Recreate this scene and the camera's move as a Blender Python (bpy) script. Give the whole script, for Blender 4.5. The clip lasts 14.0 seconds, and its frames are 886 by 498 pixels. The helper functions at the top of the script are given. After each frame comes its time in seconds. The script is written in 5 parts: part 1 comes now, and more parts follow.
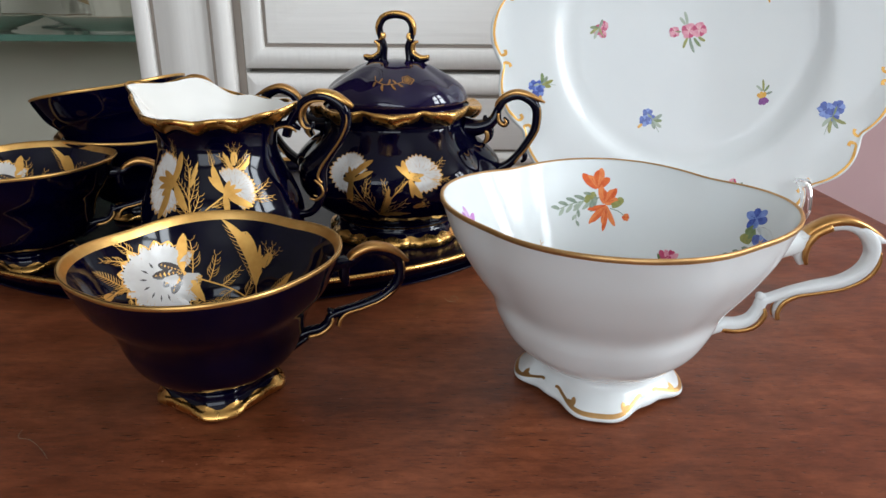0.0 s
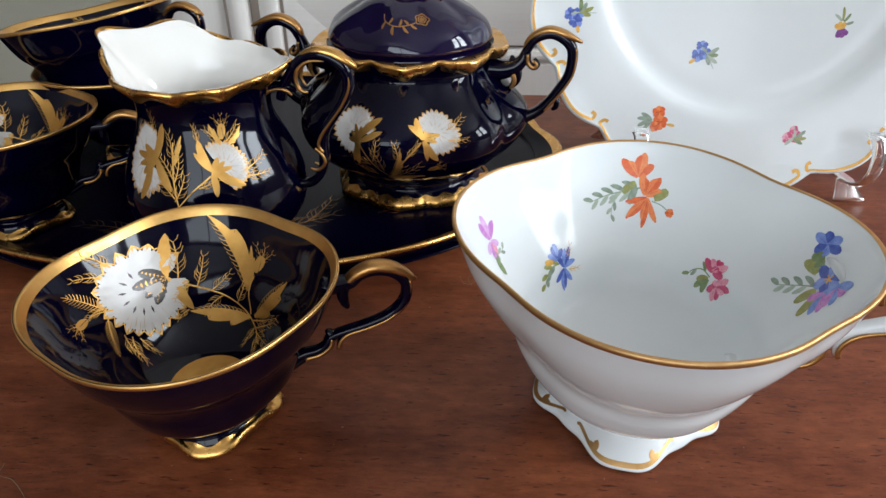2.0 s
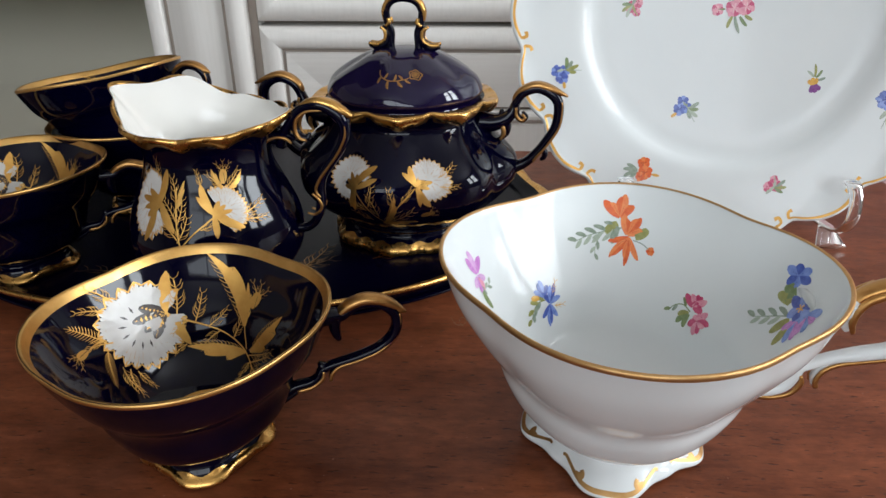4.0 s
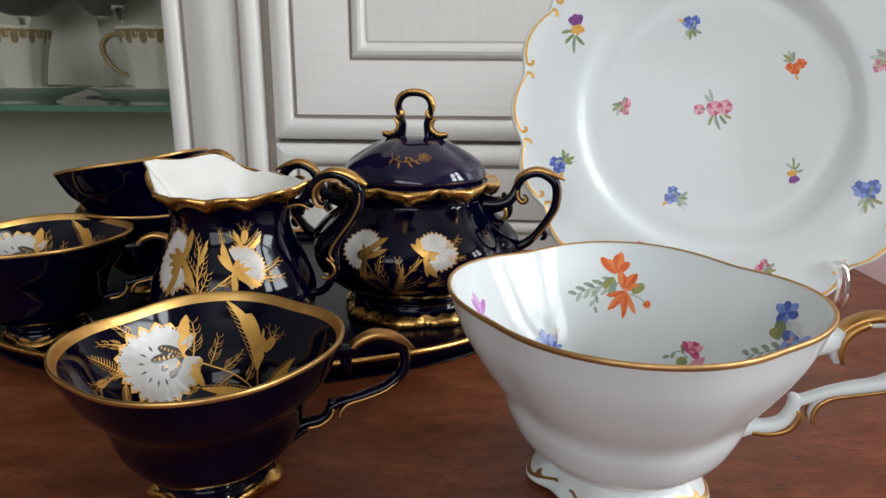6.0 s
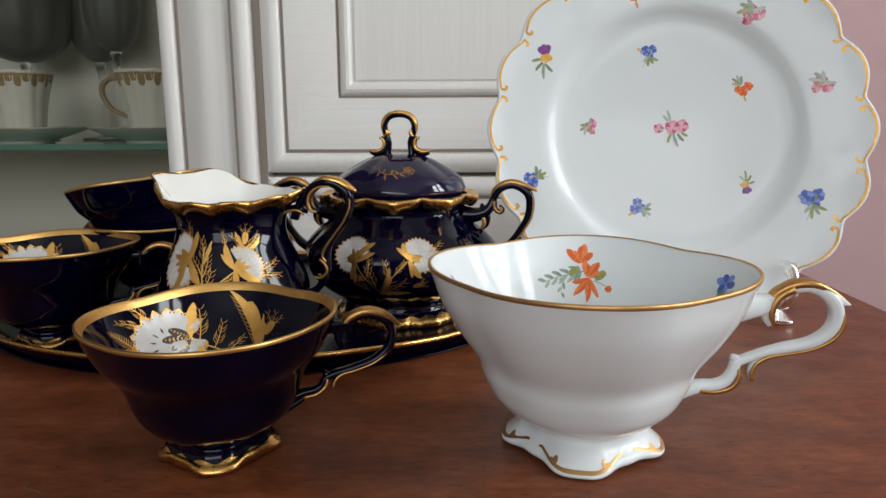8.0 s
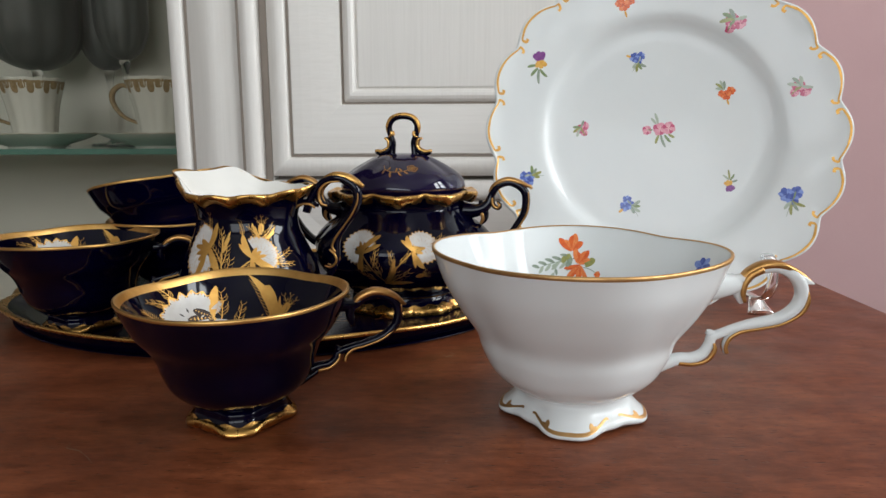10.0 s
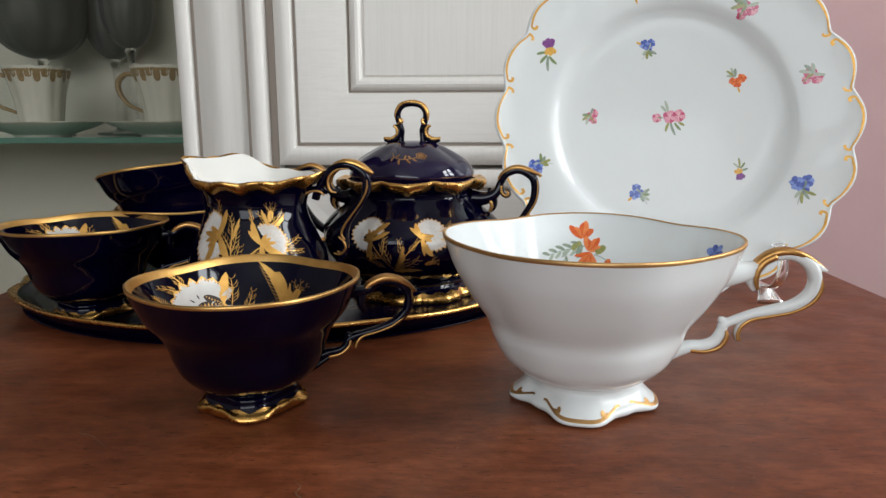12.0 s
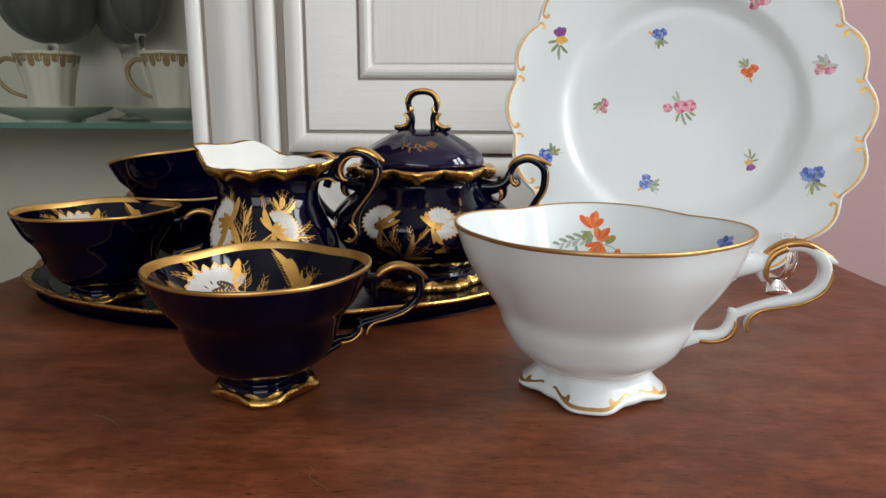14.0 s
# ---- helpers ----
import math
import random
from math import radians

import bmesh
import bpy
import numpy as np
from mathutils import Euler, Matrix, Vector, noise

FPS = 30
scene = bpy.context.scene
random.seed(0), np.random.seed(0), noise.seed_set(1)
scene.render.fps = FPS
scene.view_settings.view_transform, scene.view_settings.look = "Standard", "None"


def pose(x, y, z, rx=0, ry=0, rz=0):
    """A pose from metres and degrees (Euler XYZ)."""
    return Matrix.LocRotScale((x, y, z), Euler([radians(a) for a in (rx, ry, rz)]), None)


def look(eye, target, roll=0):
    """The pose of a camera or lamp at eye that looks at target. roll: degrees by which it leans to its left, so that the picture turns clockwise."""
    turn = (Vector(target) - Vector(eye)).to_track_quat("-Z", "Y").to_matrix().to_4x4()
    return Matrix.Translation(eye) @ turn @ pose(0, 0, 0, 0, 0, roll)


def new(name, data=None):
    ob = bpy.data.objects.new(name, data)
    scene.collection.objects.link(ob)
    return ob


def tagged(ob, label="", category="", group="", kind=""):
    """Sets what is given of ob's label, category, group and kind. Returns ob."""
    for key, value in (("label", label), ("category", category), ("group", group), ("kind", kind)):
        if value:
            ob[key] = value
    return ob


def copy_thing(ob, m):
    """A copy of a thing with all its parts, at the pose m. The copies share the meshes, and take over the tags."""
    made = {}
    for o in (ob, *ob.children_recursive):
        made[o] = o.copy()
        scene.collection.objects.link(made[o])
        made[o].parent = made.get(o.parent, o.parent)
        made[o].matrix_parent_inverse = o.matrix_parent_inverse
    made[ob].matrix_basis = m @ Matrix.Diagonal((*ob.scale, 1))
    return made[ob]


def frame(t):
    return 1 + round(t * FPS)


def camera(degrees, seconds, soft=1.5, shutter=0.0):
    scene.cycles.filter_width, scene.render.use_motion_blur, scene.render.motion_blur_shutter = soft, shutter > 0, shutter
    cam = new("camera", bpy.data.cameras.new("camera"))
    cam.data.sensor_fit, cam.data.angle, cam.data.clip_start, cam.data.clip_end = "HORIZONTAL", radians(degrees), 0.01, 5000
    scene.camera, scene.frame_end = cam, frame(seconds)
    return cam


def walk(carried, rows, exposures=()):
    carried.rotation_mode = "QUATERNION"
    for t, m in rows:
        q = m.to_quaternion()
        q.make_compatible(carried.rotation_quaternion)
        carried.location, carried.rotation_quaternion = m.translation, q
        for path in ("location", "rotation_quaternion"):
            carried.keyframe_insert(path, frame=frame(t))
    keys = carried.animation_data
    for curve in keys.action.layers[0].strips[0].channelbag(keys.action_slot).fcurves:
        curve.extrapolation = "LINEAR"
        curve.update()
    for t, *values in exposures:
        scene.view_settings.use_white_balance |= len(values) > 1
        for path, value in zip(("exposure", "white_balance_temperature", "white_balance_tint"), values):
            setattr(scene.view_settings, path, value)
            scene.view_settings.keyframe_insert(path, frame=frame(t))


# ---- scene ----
cam = camera(66.5, 14.0)
PATH = [
    (0, (0.00849, 0.00737, 0.11783), (0.0070, 1.8862, -0.5678), 0.34),
    (0.5, (0.00862, 0.01940, 0.13003), (0.0130, 1.8190, -0.7426), 1.09),
    (1, (0.00630, 0.03364, 0.13986), (-0.0272, 1.7891, -0.8178), 0.47),
    (1.5, (0.00825, 0.04462, 0.14446), (-0.0475, 1.7612, -0.8804), 0.11),
    (2, (0.01202, 0.05332, 0.14777), (-0.0649, 1.7507, -0.9073), -0.03),
    (4.3, (0.01648, 0.03758, 0.14432), (-0.0738, 1.8626, -0.6687), -0.25),
    (4.5, (0.01646, 0.03435, 0.14462), (-0.0825, 1.8835, -0.6109), -0.58),
    (5, (0.01923, 0.02602, 0.13697), (-0.0774, 1.9134, -0.5176), 0.24),
    (5.5, (0.01875, 0.02250, 0.12913), (-0.0782, 1.9405, -0.4295), 0.38),
    (6, (0.01552, 0.01870, 0.12227), (-0.0817, 1.9502, -0.3873), 0.35),
    (6.5, (0.01544, 0.01043, 0.11795), (-0.0749, 1.9550, -0.3409), 0.25),
    (7, (0.02098, 0.00010, 0.11499), (-0.0637, 1.9509, -0.3175), -0.25),
    (7.5, (0.01996, -0.00579, 0.11133), (-0.0480, 1.9529, -0.2871), -0.27),
    (10, (0.01907, -0.03615, 0.10405), (-0.0421, 1.9329, -0.2410), -0.21),
    (10.5, (0.01764, -0.03622, 0.10279), (-0.0475, 1.9319, -0.2467), -0.35),
    (11, (0.01612, -0.03278, 0.10179), (-0.0512, 1.9336, -0.2570), -0.32),
    (11.5, (0.01709, -0.03400, 0.10385), (-0.0524, 1.9312, -0.2613), -0.30),
    (12, (0.01655, -0.03570, 0.10237), (-0.0567, 1.9281, -0.2695), -0.16),
    (12.5, (0.01549, -0.03977, 0.10426), (-0.0621, 1.9220, -0.2773), -0.07),
    (13, (0.01378, -0.04024, 0.10315), (-0.0659, 1.9178, -0.2966), 0.11),
    (13.5, (0.01564, -0.03843, 0.10295), (-0.0701, 1.9182, -0.3021), -0.11),
    (14, (0.01454, -0.03752, 0.10290), (-0.0754, 1.9186, -0.3040), 0.26),
]
EXPOSURES = [(0, 0.08, 6430, 10), (1, 0.09, 6400, 10), (2, 0.12, 6350, 10), (4.5, -0.05, 6560, 10), (5, -0.07, 6590, 10), (6, -0.11, 6610, 10), (7, -0.17, 6640, 10), (7.5, -0.16, 6650, 10), (10, -0.07, 6700, 10), (12, -0.03, 6710, 10), (14, -0.02, 6710, 10)]
walk(cam, [(t, look(eye, target, roll)) for t, eye, target, roll in PATH], EXPOSURES)

# ---- light ----
world = bpy.data.worlds.new("sky")
scene.world = world
world.use_nodes = True
wn = world.node_tree
sky = wn.nodes.new("ShaderNodeTexSky")
sky.sky_type, sky.sun_disc, sky.sun_elevation, sky.sun_rotation = "NISHITA", False, radians(38), radians(120)
wn.links.new(sky.outputs[0], wn.nodes["Background"].inputs[0])
wn.nodes["Background"].inputs[1].default_value = 0.1


def area_lamp(name, at, target, w, h, watts, colour):
    data = bpy.data.lights.new(name, "AREA")
    data.shape, data.size, data.size_y, data.energy, data.color = "RECTANGLE", w, h, watts, colour
    ob = new(name, data)
    ob.matrix_world = look(at, target)
    return ob


# daylight through the two casements of the east window
WIN_X, WIN_Y, WIN_Z = 2.00, (-0.60, 0.45), (0.38, 1.62)
area_lamp("window_daylight", (WIN_X + 0.12, -0.075, 1.0), (0, -0.075, 0.95), 1.01, 1.20, 70.0, (0.88, 0.95, 1.0))
# fill lamp added behind the camera to brighten the fronts; no window known there
area_lamp("added_fill", (-0.25, -2.72, 0.98), (-0.25, 0, 0.975), 2.56, 1.22, 43.0, (0.89, 0.955, 1.0))


# ---- materials ----
def mat(name, colour, rough=0.5, metal=0.0, spec=0.5, coat=0.0):
    m = bpy.data.materials.new(name)
    m.use_nodes = True
    b = m.node_tree.nodes["Principled BSDF"]
    b.inputs["Base Color"].default_value = (*colour, 1)
    b.inputs["Roughness"].default_value = rough
    b.inputs["Metallic"].default_value = metal
    b.inputs["Specular IOR Level"].default_value = spec
    b.inputs["Coat Weight"].default_value = coat
    b.inputs["Coat Roughness"].default_value = 0.03
    return m


def nodes_of(m):
    return m.node_tree.nodes, m.node_tree.links, m.node_tree.nodes["Principled BSDF"]


def noise_tex(m, scale, detail=4.0, stretch=(1, 1, 1), rough=0.55):
    n, l, b = nodes_of(m)
    tc, mp, tx = n.new("ShaderNodeTexCoord"), n.new("ShaderNodeMapping"), n.new("ShaderNodeTexNoise")
    mp.inputs["Scale"].default_value = stretch
    tx.inputs["Scale"].default_value, tx.inputs["Detail"].default_value = scale, detail
    tx.inputs["Roughness"].default_value = rough
    l.new(tc.outputs["Object"], mp.inputs[0])
    l.new(mp.outputs[0], tx.inputs["Vector"])
    return tx


def ramp(m, src, stops):
    n, l, b = nodes_of(m)
    r = n.new("ShaderNodeValToRGB")
    while len(r.color_ramp.elements) < len(stops):
        r.color_ramp.elements.new(0.5)
    for e, (p, c) in zip(r.color_ramp.elements, stops):
        e.position, e.color = p, (*c, 1) if len(c) == 3 else c
    l.new(src, r.inputs[0])
    return r


def bump(m, src, strength, dist):
    n, l, b = nodes_of(m)
    bp = n.new("ShaderNodeBump")
    bp.inputs["Strength"].default_value, bp.inputs["Distance"].default_value = strength, dist
    l.new(src, bp.inputs["Height"])
    l.new(bp.outputs[0], b.inputs["Normal"])


def mix_rgb(m, kind, fac, a, b2):
    n, l, b = nodes_of(m)
    x = n.new("ShaderNodeMix")
    x.data_type, x.blend_type = "RGBA", kind
    x.inputs[0].default_value = fac
    l.new(a, x.inputs[6])
    l.new(b2, x.inputs[7])
    return x.outputs[2]


def porcelain(name, colour, tint, wobble=0.25, spec=0.5, rough=0.07):
    m = mat(name, colour, rough, 0, spec)
    n, l, b = nodes_of(m)
    t = noise_tex(m, 35, 3)
    r = ramp(m, t.outputs[0], [(0.3, colour), (0.7, tint)])
    l.new(r.outputs[0], b.inputs["Base Color"])
    t2 = noise_tex(m, 140, 2)
    bump(m, t2.outputs[0], wobble, 0.00015)
    return m


TRAY_GLAZE = porcelain("cobalt_tray_glaze", (0.0006, 0.0005, 0.0060), (0.0009, 0.0007, 0.0085), spec=0.07, rough=0.2)
PORCELAIN = porcelain("white_porcelain", (0.755, 0.785, 0.785), (0.775, 0.80, 0.795), spec=0.20, rough=0.08)
SHELF_CHINA = porcelain("ivory_porcelain", (0.78, 0.76, 0.69), (0.80, 0.78, 0.72), spec=0.4, rough=0.15)
CREAM = porcelain("creamer_white_glaze", (0.82, 0.80, 0.75), (0.84, 0.82, 0.78))
COBALT = porcelain("cobalt_glaze", (0.0004, 0.0004, 0.0062), (0.0006, 0.0005, 0.0095), spec=0.26)
# lid glaze lighter and more violet: the ceiling's reflection is put into its colour
COBALT_LID = porcelain("cobalt_glaze_lit_lid", (0.006, 0.003, 0.024), (0.008, 0.004, 0.030))


def gilt(name, c1, c2, rough):
    m = mat(name, c1, rough, 1.0)
    n, l, b = nodes_of(m)
    t = noise_tex(m, 220, 5)
    r = ramp(m, t.outputs[0], [(0.3, c1), (0.75, c2)])
    l.new(r.outputs[0], b.inputs["Base Color"])
    q = ramp(m, t.outputs[0], [(0.3, (rough,) * 3), (0.8, (rough + 0.16,) * 3)])
    l.new(q.outputs[0], b.inputs["Roughness"])
    t2 = noise_tex(m, 700, 2)
    bump(m, t2.outputs[0], 0.2, 0.0002)
    return m


GOLD = gilt("burnished_gilding", (0.76, 0.44, 0.14), (0.64, 0.34, 0.09), 0.22)
GOLD_MATT = gilt("matt_gilding", (0.72, 0.42, 0.12), (0.62, 0.33, 0.085), 0.42)
GOLD_SATIN = gilt("satin_gilding", (0.76, 0.46, 0.16), (0.66, 0.37, 0.11), 0.33)
GOLD_RIM = gilt("worn_rim_gilding", (0.66, 0.41, 0.18), (0.56, 0.32, 0.12), 0.42)
GOLD_WARM = gilt("warm_gilding", (0.56, 0.31, 0.11), (0.46, 0.23, 0.07), 0.30)


def enamel(name, colour, second=None, scale=600):
    m = mat(name, colour, 0.22, 0, 0.45)
    n, l, b = nodes_of(m)
    t = noise_tex(m, scale, 3)
    d = second or tuple(c * 0.6 for c in colour)
    r = ramp(m, t.outputs[0], [(0.35, colour), (0.7, d)])
    l.new(r.outputs[0], b.inputs["Base Color"])
    return m


ORANGE = enamel("orange_enamel", (0.80, 0.16, 0.03), (0.68, 0.09, 0.02))
ORANGE2 = enamel("light_orange_enamel", (0.85, 0.27, 0.08), (0.80, 0.18, 0.05))
DEEP_ORANGE = enamel("deep_orange_enamel", (0.50, 0.06, 0.015), (0.40, 0.04, 0.01))
PINK = enamel("rose_enamel", (0.62, 0.10, 0.20), (0.48, 0.04, 0.12))
PINK2 = enamel("pale_rose_enamel", (0.80, 0.38, 0.45), (0.66, 0.20, 0.30))
BLUE = enamel("blue_enamel", (0.10, 0.16, 0.52), (0.05, 0.08, 0.34))
BLUE2 = enamel("light_blue_enamel", (0.26, 0.36, 0.72), (0.14, 0.22, 0.58))
VIOLET = enamel("violet_enamel", (0.26, 0.07, 0.28), (0.15, 0.03, 0.20))
LILAC = enamel("lilac_enamel", (0.62, 0.28, 0.62), (0.46, 0.16, 0.50))
YELLOW = enamel("yellow_enamel", (0.78, 0.45, 0.08), (0.66, 0.32, 0.05))
GREEN = enamel("leaf_green_enamel", (0.24, 0.31, 0.14), (0.14, 0.20, 0.08))
OLIVE = enamel("olive_enamel", (0.36, 0.36, 0.12), (0.24, 0.25, 0.07))
GREYGREEN = enamel("grey_green_enamel", (0.32, 0.38, 0.30), (0.20, 0.26, 0.19))
WHITE_ENAMEL = enamel("white_enamel", (0.66, 0.64, 0.61), (0.55, 0.52, 0.49), 120)
PALEGREEN = enamel("pale_green_enamel", (0.46, 0.52, 0.42), (0.36, 0.42, 0.33))
PALE_ROSE = enamel("palest_rose_enamel", (0.84, 0.56, 0.58), (0.78, 0.42, 0.48))
DEEP_ROSE = enamel("deep_rose_enamel", (0.36, 0.03, 0.09), (0.28, 0.02, 0.06))
DEEP_BLUE = enamel("deep_blue_enamel", (0.03, 0.05, 0.24), (0.02, 0.03, 0.16))
PALE_LILAC = enamel("pale_lilac_enamel", (0.70, 0.44, 0.70), (0.60, 0.32, 0.62))
DARKLINE = enamel("dark_outline_enamel", (0.05, 0.035, 0.03), (0.03, 0.02, 0.02))

WOOD = mat("mahogany", (0.10, 0.03, 0.015), 0.33, 0, 0.28)
n_, l_, b_ = nodes_of(WOOD)
t1 = noise_tex(WOOD, 14, 8, (1.0, 3.2, 3.2), 0.68)
t2 = noise_tex(WOOD, 26, 7, (0.7, 1.2, 2), 0.68)
t3 = noise_tex(WOOD, 430, 3, (0.42, 2.2, 2.2), 0.6)
t5 = noise_tex(WOOD, 190, 7, (0.5, 1.8, 1.8), 0.75)
c1 = ramp(WOOD, t1.outputs[0], [(0.25, (0.166, 0.044, 0.0180)), (0.5, (0.264, 0.077, 0.0315)), (0.78, (0.355, 0.115, 0.049))])
c2 = ramp(WOOD, t2.outputs[0], [(0.34, (0.52, 0.47, 0.45)), (0.62, (1.0, 1.0, 1.0))])
c3 = ramp(WOOD, t3.outputs[0], [(0.32, (0.34, 0.29, 0.26)), (0.40, (1.0, 1.0, 1.0))])
c5 = ramp(WOOD, t5.outputs[0], [(0.34, (0.52, 0.46, 0.43)), (0.62, (1.0, 1.0, 1.0))])
mx = mix_rgb(WOOD, "MULTIPLY", 1.0, c1.outputs[0], c2.outputs[0])
mx = mix_rgb(WOOD, "MULTIPLY", 1.0, mx, c3.outputs[0])
mx = mix_rgb(WOOD, "MULTIPLY", 0.85, mx, c5.outputs[0])
t6 = noise_tex(WOOD, 520, 2)
c6 = ramp(WOOD, t6.outputs[0], [(0.73, (0.0, 0.0, 0.0)), (0.77, (0.10, 0.08, 0.07))])
mx = mix_rgb(WOOD, "ADD", 1.0, mx, c6.outputs[0])
l_.new(mx, b_.inputs["Base Color"])
t4 = noise_tex(WOOD, 40, 5)
rr = ramp(WOOD, t4.outputs[0], [(0.3, (0.30,) * 3), (0.75, (0.48,) * 3)])
l_.new(rr.outputs[0], b_.inputs["Roughness"])
bump(WOOD, c3.outputs[0], 0.25, 0.0003)


def painted_wood(name, colour, dark, stretch):
    m = mat(name, colour, 0.42)
    n, l, b = nodes_of(m)
    t = noise_tex(m, 14, 7, stretch, 0.6)
    r = ramp(m, t.outputs[0], [(0.3, dark), (0.6, colour)])
    l.new(r.outputs[0], b.inputs["Base Color"])
    bump(m, t.outputs[0], 0.15, 0.0008)
    return m


CAB_V = painted_wood("white_wood_upright_grain", (0.79, 0.76, 0.72), (0.75, 0.72, 0.68), (26, 26, 0.8))
CAB_H = painted_wood("white_wood_level_grain", (0.79, 0.76, 0.72), (0.75, 0.72, 0.68), (0.8, 26, 26))
GROOVE = mat("brown_groove", (0.30, 0.25, 0.21), 0.6)


def plaster(name, c1, c2, scale=6):
    m = mat(name, c1, 0.85, 0, 0.2)
    n, l, b = nodes_of(m)
    t = noise_tex(m, scale, 6)
    r = ramp(m, t.outputs[0], [(0.3, c1), (0.7, c2)])
    l.new(r.outputs[0], b.inputs["Base Color"])
    t2 = noise_tex(m, 180, 4)
    bump(m, t2.outputs[0], 0.15, 0.001)
    return m


PINKWALL = plaster("pale_pink_wall", (0.52, 0.34, 0.345), (0.545, 0.365, 0.37))
PLAINWALL = plaster("plain_wall", (0.46, 0.43, 0.40), (0.50, 0.47, 0.43))
CEILPAINT = plaster("ceiling_paint", (0.72, 0.71, 0.69), (0.75, 0.74, 0.72))
FLOORWOOD = painted_wood("brown_floor", (0.16, 0.09, 0.05), (0.10, 0.05, 0.03), (0.7, 9, 9))
CABIN = plaster("cabinet_inside", (0.83, 0.79, 0.72), (0.86, 0.82, 0.76), 3)
FRAMEPAINT = mat("window_white_paint", (0.8, 0.8, 0.78), 0.4)
# goblet colour lightened to hold the haze that the pane's reflections would give
HAZED_GLASS = mat("dark_cut_glass_hazed", (0.095, 0.103, 0.100), 0.42, 0, 0.35)
OLDGOLD = enamel("worn_gold_border", (0.42, 0.30, 0.16), (0.30, 0.20, 0.10), 300)

ACRYLIC = mat("clear_acrylic", (1, 1, 1), 0.02)
nodes_of(ACRYLIC)[2].inputs["Transmission Weight"].default_value = 1.0
nodes_of(ACRYLIC)[2].inputs["IOR"].default_value = 1.45
SHELFGLASS = mat("green_edged_glass", (0.26, 0.56, 0.47), 0.05)
nodes_of(SHELFGLASS)[2].inputs["Transmission Weight"].default_value = 0.55
PANE = bpy.data.materials.new("thin_pane_glass")
PANE.use_nodes = True
pn, pl = PANE.node_tree.nodes, PANE.node_tree.links
pn.remove(pn["Principled BSDF"])
tr, gl, fr, ms = pn.new("ShaderNodeBsdfTransparent"), pn.new("ShaderNodeBsdfGlossy"), pn.new("ShaderNodeFresnel"), pn.new("ShaderNodeMixShader")
gl.inputs["Roughness"].default_value = 0.02
tr.inputs["Color"].default_value = (0.88, 0.87, 0.83, 1)
fr.inputs["IOR"].default_value = 1.5
pl.new(fr.outputs[0], ms.inputs[0])
pl.new(tr.outputs[0], ms.inputs[1])
pl.new(gl.outputs[0], ms.inputs[2])
pl.new(ms.outputs[0], pn["Material Output"].inputs[0])


# ---- building helpers ----
def mesh_of(name, verts, faces, mats, smooth=True, idx=None):
    me = bpy.data.meshes.new(name)
    me.from_pydata([tuple(map(float, v)) for v in verts], [], faces)
    for m in mats if isinstance(mats, (list, tuple)) else [mats]:
        me.materials.append(m)
    if idx is not None:
        me.polygons.foreach_set("material_index", idx)
    me.polygons.foreach_set("use_smooth", [smooth] * len(me.polygons))
    me.update()
    return me


def part(name, me, parent, label=""):
    ob = new(name, me)
    ob.parent = parent
    return tagged(ob, label)


def bm_mesh(name, bm, m, smooth=False):
    me = bpy.data.meshes.new(name)
    bmesh.ops.recalc_face_normals(bm, faces=bm.faces)
    bm.to_mesh(me)
    bm.free()
    me.materials.append(m)
    me.polygons.foreach_set("use_smooth", [smooth] * len(me.polygons))
    return me


def box_mesh(name, lo, hi, m, bevel=0.0, seg=2):
    bm = bmesh.new()
    bmesh.ops.create_cube(bm, size=1, matrix=Matrix.LocRotScale([(a + b) / 2 for a, b in zip(lo, hi)], None, [b - a for a, b in zip(lo, hi)]))
    if bevel:
        bmesh.ops.bevel(bm, geom=bm.edges[:], offset=bevel, segments=seg, profile=0.5, affect="EDGES")
    return bm_mesh(name, bm, m)


def thing(name, m, label, category, group="", kind=""):
    ob = new(name)
    ob.empty_display_size = 0.02
    ob.matrix_world = m
    return tagged(ob, label, category, group, kind)


def smooth_rows(rows, per=5):
    """Catmull-Rom through rows of any width."""
    p = np.array(rows, float)
    e = np.vstack([2 * p[0] - p[1], p, 2 * p[-1] - p[-2]])
    out = []
    for i in range(1, len(e) - 2):
        for t in np.linspace(0, 1, per, endpoint=False):
            a, b, c, d = e[i - 1], e[i], e[i + 1], e[i + 2]
            out.append(0.5 * (2 * b + (c - a) * t + (2 * a - 5 * b + 4 * c - d) * t * t + (3 * b - a - 3 * c + d) * t ** 3))
    out.append(p[-1])
    return np.array(out)


